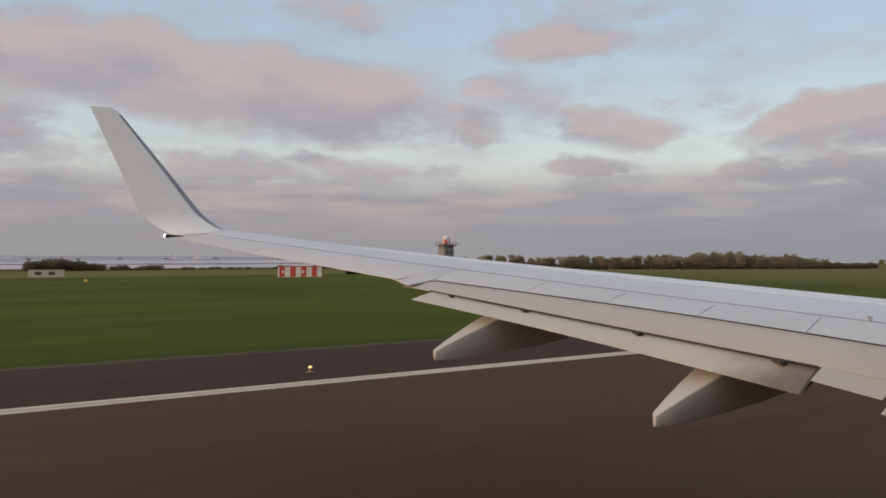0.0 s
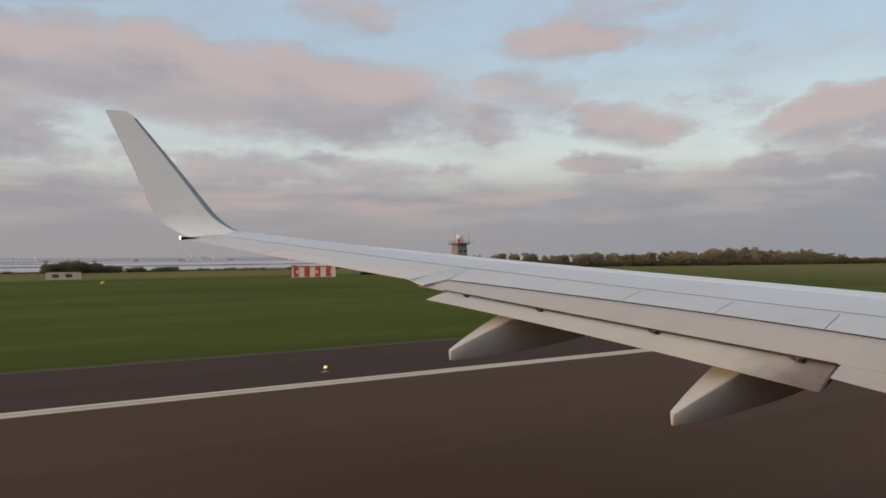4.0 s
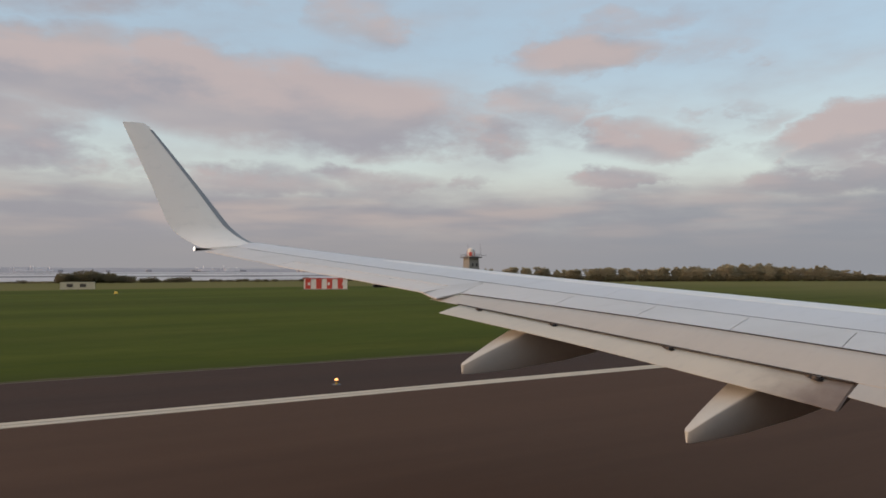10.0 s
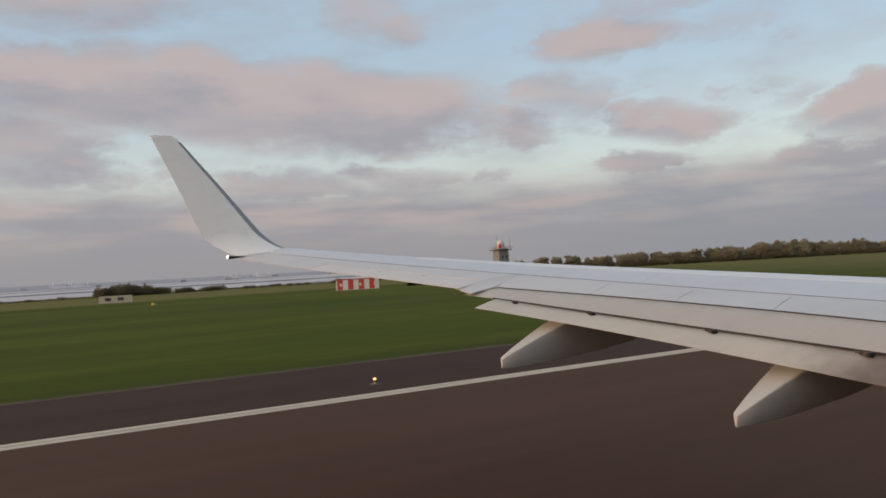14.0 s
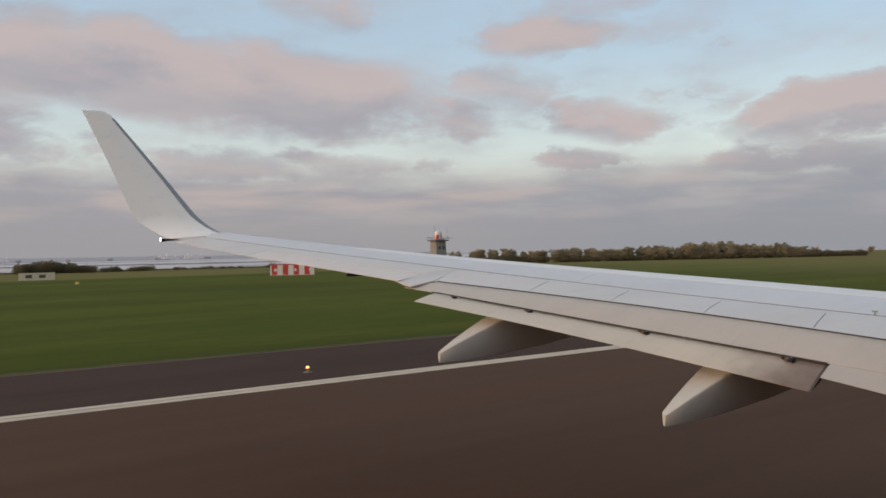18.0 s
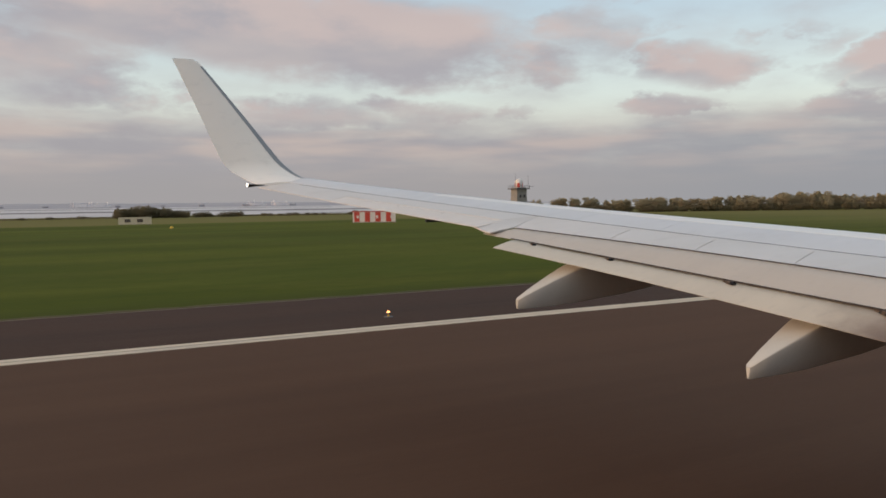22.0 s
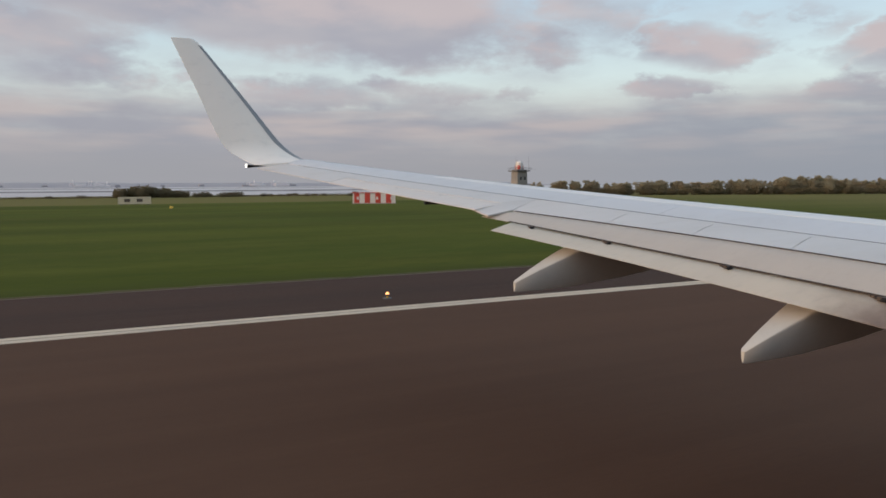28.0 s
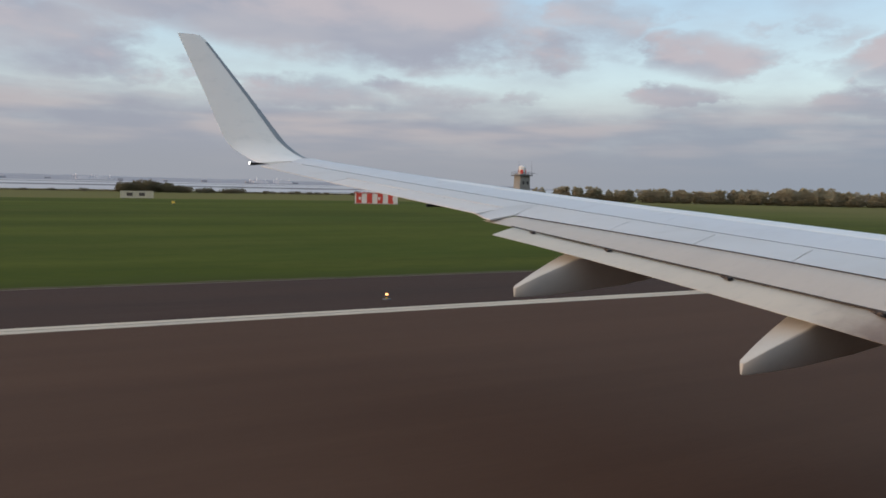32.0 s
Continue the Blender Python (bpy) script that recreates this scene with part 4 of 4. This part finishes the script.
# ---- trees, bushes, hedge ----
def leaf_cloud(bm, rng, centre, radius, count, size):
    for _ in range(count):
        while True:
            p = Vector((rng.uniform(-1, 1), rng.uniform(-1, 1), rng.uniform(-1, 1)))
            if 0.25 < p.length < 1:
                break
        p = Vector(centre) + Vector((p.x * radius[0], p.y * radius[1], p.z * radius[2]))
        q = Euler((rng.uniform(0, 6.3), rng.uniform(0, 6.3), rng.uniform(0, 6.3))).to_matrix()
        s = size * rng.uniform(0.6, 1.4)
        vs = [bm.verts.new(p + q @ Vector(c)) for c in ((-s, 0, 0), (0, -s * 0.55, 0.12 * s), (s, 0, 0), (0, s * 0.55, 0.12 * s))]
        bm.faces.new(vs)


def tree(seed, height, spread, place=(0, 0, -500)):
    rng = random.Random(seed)
    o = empty("tree", place, "broad early-spring tree with thin olive-brown leaves", "tree", "trees of the shelter belt")
    bm = bmesh.new()
    top = Vector((rng.uniform(-0.3, 0.3), rng.uniform(-0.3, 0.3), height * 0.5))
    add_rod(bm, (0, 0, -0.3), top, 0.30, 0.15, 8)
    crown = bmesh.new()
    for k in range(13):
        a = k * 2.4 + rng.uniform(-0.4, 0.4)
        ln = spread * rng.uniform(0.3, 0.95)
        z0 = height * rng.uniform(0.10, 0.45)
        tip = Vector((math.cos(a) * ln, math.sin(a) * ln, height * (0.22 + 0.70 * (k / 12)) * rng.uniform(0.85, 1.05)))
        add_rod(bm, top * (z0 / top.z), tip, 0.10, 0.02, 6)
        r = spread * rng.uniform(0.28, 0.46)
        leaf_cloud(crown, rng, tip, (r, r, r * 0.8), 150, 0.22)
        for j in range(2):
            t2 = tip + Vector((rng.uniform(-1, 1), rng.uniform(-1, 1), rng.uniform(-0.4, 0.8))) * spread * 0.33
            add_rod(bm, tip * 0.75 + top * 0.25, t2, 0.035, 0.010, 5)
            leaf_cloud(crown, rng, t2, (r * 0.7, r * 0.7, r * 0.6), 80, 0.20)
    leaf_cloud(crown, rng, (0, 0, height * 0.5), (spread * 0.8, spread * 0.8, height * 0.42), 900, 0.24)
    part("trunk", bm, BARK, o)
    part("crown", crown, LEAF, o)
    return o


def bush(seed, place=(0, 0, -500), label="dense dark low bush in the boundary hedge", group="boundary hedge bushes"):
    rng = random.Random(seed)
    o = empty("bush", place, label, "bush", group)
    bm = bmesh.new()
    crown = bmesh.new()
    for k in range(7):
        c = Vector((rng.uniform(-1.6, 1.6), rng.uniform(-0.9, 0.9), rng.uniform(0.5, 1.2)))
        add_rod(bm, (c.x * 0.3, c.y * 0.3, -0.1), c, 0.06, 0.02, 5)
        leaf_cloud(crown, rng, c, (0.95, 0.8, rng.uniform(0.5, 0.8)), 110, 0.15)
    part("stems", bm, BARK, o)
    part("crown", crown, HEDGE, o)
    return o


def placed(x, y, rz, s, sz=None):
    return Matrix.Translation((x, y, bank(y) - 0.06)) @ Matrix.Rotation(rz, 4, "Z") @ Matrix.Diagonal((s, s, sz or s, 1))


def belt(x, y, rz, s, sz):
    """A place in the shelter belt, which slants in towards the runway ahead."""
    f = (196 - 50 * min(1, max(0, (math.atan2(x, 240) - 0.60) / 0.45))) / 240
    return placed(x * f, y * f, rz, s * f, sz * f)


rng = random.Random(11)
kinds = [tree(k, 7.6 + 0.8 * (k % 3), 3.3 + 0.5 * (k % 2), belt(300 + 5.9 * k, 243 + 3 * (k % 2), 0, 1.0, 1.0)) for k in range(6)]
x = 163.0
while x < 440:
    tall = 1.0 + 0.24 * min(1, max(0, (x - 225) / 60)) + 0.12 * noise.noise((x * 0.04, 0.3, 0.7)) + 0.08 * noise.noise((x * 0.15, 2.3, 0.7))
    if x > 372:
        tall *= max(0.45, 1 - (x - 372) / 60)
    copy_thing(kinds[rng.randrange(6)], belt(x, 240 + rng.uniform(-6, 5), rng.uniform(0, 6.3), tall * rng.uniform(0.85, 1.15), tall * rng.uniform(0.85, 1.1)))
    x += rng.uniform(1.9, 4.2)
shrubs = [bush(20 + k, placed(-70 + 7 * k, 225, 0, 1.0)) for k in range(3)]
x = 150.0
while x < 440:
    k = rng.uniform(1.1, 1.9)
    copy_thing(shrubs[rng.randrange(3)], belt(x, 232 + rng.uniform(-1.5, 2.5), rng.uniform(-0.4, 0.4), k, k * rng.uniform(0.9, 1.2)))
    x += rng.uniform(2.2, 4.0)
for k in range(26):
    u = k / 25
    h = 1.15 + 0.75 * math.sin(math.pi * min(1, 0.12 + u)) ** 0.7
    copy_thing(shrubs[k % 3], placed(13.5 + 17.5 * u + rng.uniform(-0.5, 0.5), 226 + rng.uniform(-2.5, 3), rng.uniform(0, 6.3), 0.95, h * rng.uniform(0.9, 1.05)))
for x0, x1, low, high, gap in ((-60, 10, 0.35, 0.7, 7), (34, 38, 0.6, 0.9, 2), (41, 49, 0.9, 1.25, 2.4), (53, 72, 0.4, 0.65, 2.4), (80, 92, 0.5, 0.8, 3), (94, 114, 0.55, 0.9, 2.6), (118, 150, 0.5, 1.0, 4)):
    x = x0
    while x < x1:
        k = rng.uniform(low, high)
        copy_thing(shrubs[rng.randrange(3)], placed(x, 226 + rng.uniform(-2, 3), rng.uniform(-0.4, 0.4), k, k * rng.uniform(0.8, 1.1)))
        x += gap * rng.uniform(0.7, 1.4)

bm = bmesh.new()
rng = random.Random(31)
x = -80.0
while x < 190:
    h = 0.30 + 0.25 * noise.noise((x * 0.05, 1.1, 0)) + 0.15 * noise.noise((x * 0.3, 5.1, 0))
    leaf_cloud(bm, rng, (x, 228 + rng.uniform(-1, 1), h * 0.45), (1.2, 0.9, max(0.25, h * 0.7)), 34, 0.16)
    x += 0.8
tagged(part("scrub", bm, HEDGE), "low brown scrub along the airfield boundary", "scrub", kind="stuff")

# ---- far shore ----
rng = random.Random(5)
for k in range(14):
    x = -900 + 220 * k + rng.uniform(-50, 50)
    w, h = rng.uniform(12, 70), rng.uniform(2, 6)
    o = empty("far_building", (x, 3790 + rng.uniform(-60, 60), -5), "pale block on the far shore, haze painted into its colour", "building", "buildings on the far shore")
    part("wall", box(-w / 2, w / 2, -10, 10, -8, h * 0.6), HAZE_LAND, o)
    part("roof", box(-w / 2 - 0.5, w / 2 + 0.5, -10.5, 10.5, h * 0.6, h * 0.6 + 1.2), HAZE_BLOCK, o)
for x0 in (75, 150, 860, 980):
    o = empty("far_works", (x0, 3760, -6), "dockside works with stacks and a gantry, painted haze-pale", "factory", "works on the far shore")
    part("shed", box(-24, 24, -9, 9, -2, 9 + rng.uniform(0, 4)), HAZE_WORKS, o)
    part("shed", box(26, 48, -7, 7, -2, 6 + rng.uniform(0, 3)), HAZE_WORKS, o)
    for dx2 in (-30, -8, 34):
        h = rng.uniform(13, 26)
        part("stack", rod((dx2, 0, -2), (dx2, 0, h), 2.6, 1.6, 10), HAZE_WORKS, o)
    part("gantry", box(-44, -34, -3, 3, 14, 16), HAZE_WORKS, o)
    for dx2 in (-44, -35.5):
        part("gantry_leg", box(dx2, dx2 + 1.5, -2, 2, -2, 14), HAZE_WORKS, o)

# ---- further along the runway ----
def hut(place):
    o = empty("airfield_hut", place, "dark flat-roofed airfield hut with a railed roof", "hut")
    part("body", box(-4.2, 4.2, -2.5, 2.5, 0, 3.4, 0.04), STEEL, o)
    part("roof", box(-4.5, 4.5, -2.8, 2.8, 3.4, 3.6, 0.03), CONCRETE, o)
    for x in (-4.3, -1.4, 1.4, 4.3):
        part("rail_post", rod((x, -2.6, 3.6), (x, -2.6, 4.6), 0.04, n=6), STEEL, o)
    part("rail", rod((-4.3, -2.6, 4.6), (4.3, -2.6, 4.6), 0.04, n=6), STEEL, o)
    for x in (-2.6, 0.2, 2.4):
        part("window", box(x, x + 1.2, -2.56, -2.48, 1.6, 2.6), DARK, o)
    return o


hut((-555, 140, -0.05))


def white_post(place, h, r):
    o = empty("instrument_post", place, "stout white instrument post standing in the grass", "post", "white instrument posts")
    part("column", rod((0, 0, 0), (0, 0, h), r, r * 0.9, 14), PANEL_WHITE, o)
    part("cap", rod((0, 0, h), (0, 0, h + 0.12), r * 1.25, r * 1.2, 14), PANEL_WHITE, o)
    part("footing", box(-r * 2.4, r * 2.4, -r * 2.4, r * 2.4, -0.1, 0.14, 0.02), CONCRETE, o)
    return o


white_post((-554, 108, -0.05), 2.6, 0.35)
white_post((-541.5, 98, -0.02), 3.0, 0.5)
white_post((-544.5, 98.6, -0.02), 1.7, 0.2)
tagged(part("concrete_ring", rod((-541.5, 98, -0.2), (-541.5, 98, -0.02), 7.0, 7.0, 32), CONCRETE), "round pale concrete pad under the instrument posts", "pad", kind="structure")


def lattice_mast(place, h):
    o = empty("lattice_mast", place, "slim red and white lattice mast on the grass", "mast")
    for k, (sx, sy) in enumerate(((-1, -1), (1, -1), (1, 1), (-1, 1))):
        part("leg", rod((sx * 0.6, sy * 0.6, 0), (sx * 0.12, sy * 0.12, h), 0.06, 0.04, 6), RED, o)
    for k in range(8):
        z = h * (k + 0.5) / 8
        w = 0.6 - 0.48 * z / h
        part("brace", rod((-w, -w, z - 0.4), (w, -w, z + 0.4), 0.03, n=5), PANEL_WHITE if k % 2 else RED, o)
        part("brace", rod((w, w, z - 0.4), (-w, w, z + 0.4), 0.03, n=5), PANEL_WHITE if k % 2 else RED, o)
    part("lamp", rod((0, 0, h), (0, 0, h + 0.3), 0.12, 0.10, 10), RED, o)
    return o


lattice_mast((312, 97, -0.05), 8.6)
o = empty("equipment_cabin", (308.6, 97, -0.05), "small orange and white equipment cabin beside the mast", "cabin")
part("body", box(-1.6, 1.6, -1.1, 1.1, 0.1, 2.4, 0.03), PANEL_WHITE, o)
part("stripe_panel", box(-1.65, -0.2, -1.14, -1.102, 0.15, 2.35), RED, o)
part("roof", box(-1.75, 1.75, -1.25, 1.25, 2.4, 2.52, 0.02), STEEL, o)
part("plinth", box(-1.8, 1.8, -1.3, 1.3, -0.1, 0.1), CONCRETE, o)


def banded_box(place, label):
    o = empty("equipment_box", place, label, "equipment box", "banded boxes beside the runway")
    part("plinth", box(-1.25, 1.25, -1.0, 1.0, -0.1, 0.1), CONCRETE, o)
    part("body", box(-1.1, 1.1, -0.85, 0.85, 0.1, 1.8, 0.03), PANEL_WHITE, o)
    for x in (-1.1, -0.2, 0.7):
        part("stripe_panel", box(x, x + 0.42, -0.89, -0.852, 0.12, 1.78, 0.006), RED, o, "faded red painted band")
    part("lid", box(-1.2, 1.2, -0.95, 0.95, 1.8, 1.9, 0.02), STEEL, o)
    return o


box_a = banded_box((-495, 113, -0.05), "small red and white banded equipment box on the grass")
copy_thing(box_a, pose(-489.5, 113, -0.05, 0, 0, 8))


def store_shed(place):
    o = empty("store_shed", place, "low dark store shed with two pale doors", "shed")
    part("wall", box(-5.2, 5.2, -2.2, 2.2, -0.05, 2.1, 0.02), STEEL, o)
    part("roof", box(-5.5, 5.5, -2.5, 2.5, 2.1, 2.28, 0.03), LUG, o, "rusty flat roof")
    for x in (-2.4, 0.9):
        door = part("door", box(x, x + 1.5, -2.26, -2.202, 0.05, 1.9, 0.01), CONCRETE, o, "pale weathered door")
        part("handle", box(x + 1.25, x + 1.33, -2.30, -2.26, 0.9, 1.1), STEEL, door)
    return o


store_shed((-447, 118, -0.05))
tagged(part("taxiway", box(-516, -499, 30.4, 150, -0.3, -0.02), SHOULDER), "short dark asphalt taxiway leading off the runway", "taxiway", kind="structure")
bm = box(-1.2, 1.2, -48, 48, -0.2, -0.03)
bmesh.ops.rotate(bm, verts=bm.verts, matrix=Matrix.Rotation(-0.26, 3, "Z"))
bmesh.ops.translate(bm, verts=bm.verts, vec=(578, 78, 0))
tagged(part("dirt_track", bm, VERGE), "narrow bare earth track across the end of the field", "track", kind="structure")
ploughed = box(-330, -152, 150, 240, -0.2, -0.03)
tagged(part("ploughed_field", ploughed, STUBBLE), "bare brown ploughed field beyond the airfield grass", "field", kind="structure")

# bushes and trees that stand along the rest of the field
rng = random.Random(77)
for x0, x1, y0, low, high, gap in ((-469, -446, 185, 0.9, 1.4, 2.2), (-386, -345, 196, 1.3, 2.0, 3.0), (-149, -113, 152, 0.8, 1.4, 3.0), (540, 660, 130, 0.3, 0.6, 5.0)):
    x = x0
    while x < x1:
        k = rng.uniform(low, high)
        copy_thing(shrubs[rng.randrange(3)], placed(x, y0 + rng.uniform(-2, 2), rng.uniform(0, 6.3), k, k * rng.uniform(0.8, 1.1)))
        x += gap * rng.uniform(0.7, 1.4)
for x, y, k in ((-376, 204, 0.62), (-366, 202, 0.75), (-352, 205, 0.66), (-128, 158, 0.45), (332, 173, 0.55), (590, 127, 0.42), (605, 128, 0.36), (664, 60, 0.4), (655, 118, 0.42)):
    copy_thing(kinds[rng.randrange(6)], placed(x, y, rng.uniform(0, 6.3), k))

# dark weed and rock on the mud below the shore
WEED = material("wet_dark_weed", (0.045, 0.036, 0.030), 0.6, var=((0.4, 0.4, 0.7, (0.09, 0.075, 0.065), 0.7),))
for k, (x, y, r) in enumerate(((800, 90, 14), (822, 140, 20), (790, 205, 12), (850, 60, 9), (880, 170, 15))):
    bm = bmesh.new()
    ring = []
    for j in range(28):
        a = j * math.tau / 28
        d = r * (0.7 + 0.55 * noise.noise((math.cos(a) * 1.6 + k * 9, math.sin(a) * 1.6, 2.2)))
        ring.append(bm.verts.new((x + 1.9 * d * math.cos(a), y + 0.7 * d * math.sin(a), -11.96)))
    mid = bm.verts.new((x, y, -11.6))
    for a, b in zip(ring, ring[1:] + ring[:1]):
        bm.faces.new((a, b, mid))
    tagged(part("weed_bed", bm, WEED), "dark wet weed bed bared on the mud", "weed bed", "weed beds on the mud", "structure")

# ripples along the edge of the far mud bank, past counting
bm = bmesh.new()
for k in range(900):
    x, y = rng.uniform(500, 2150), 1090 + rng.gauss(0, 26)
    ln, w = rng.uniform(8, 26), rng.uniform(1.2, 3.0)
    vs = [bm.verts.new(p) for p in ((x - ln, y, -11.5), (x, y - w, -11.5), (x + ln, y, -11.5), (x, y + w, -11.1))]
    bm.faces.new((vs[0], vs[1], vs[2], vs[3]))
tagged(part("mud_ripples", bm, MUD), "short dark sand ripples along the tide edge", "sand ripples", kind="stuff")

# long low sheds on the far shore, distance haze painted into their pale colours
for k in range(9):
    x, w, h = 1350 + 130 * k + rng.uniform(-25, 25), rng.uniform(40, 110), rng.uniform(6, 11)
    o = empty("far_shed", (x, 3640 + rng.uniform(-20, 20), -12), "long pale warehouse on the far shore, coloured as if in haze", "warehouse", "warehouses on the far shore")
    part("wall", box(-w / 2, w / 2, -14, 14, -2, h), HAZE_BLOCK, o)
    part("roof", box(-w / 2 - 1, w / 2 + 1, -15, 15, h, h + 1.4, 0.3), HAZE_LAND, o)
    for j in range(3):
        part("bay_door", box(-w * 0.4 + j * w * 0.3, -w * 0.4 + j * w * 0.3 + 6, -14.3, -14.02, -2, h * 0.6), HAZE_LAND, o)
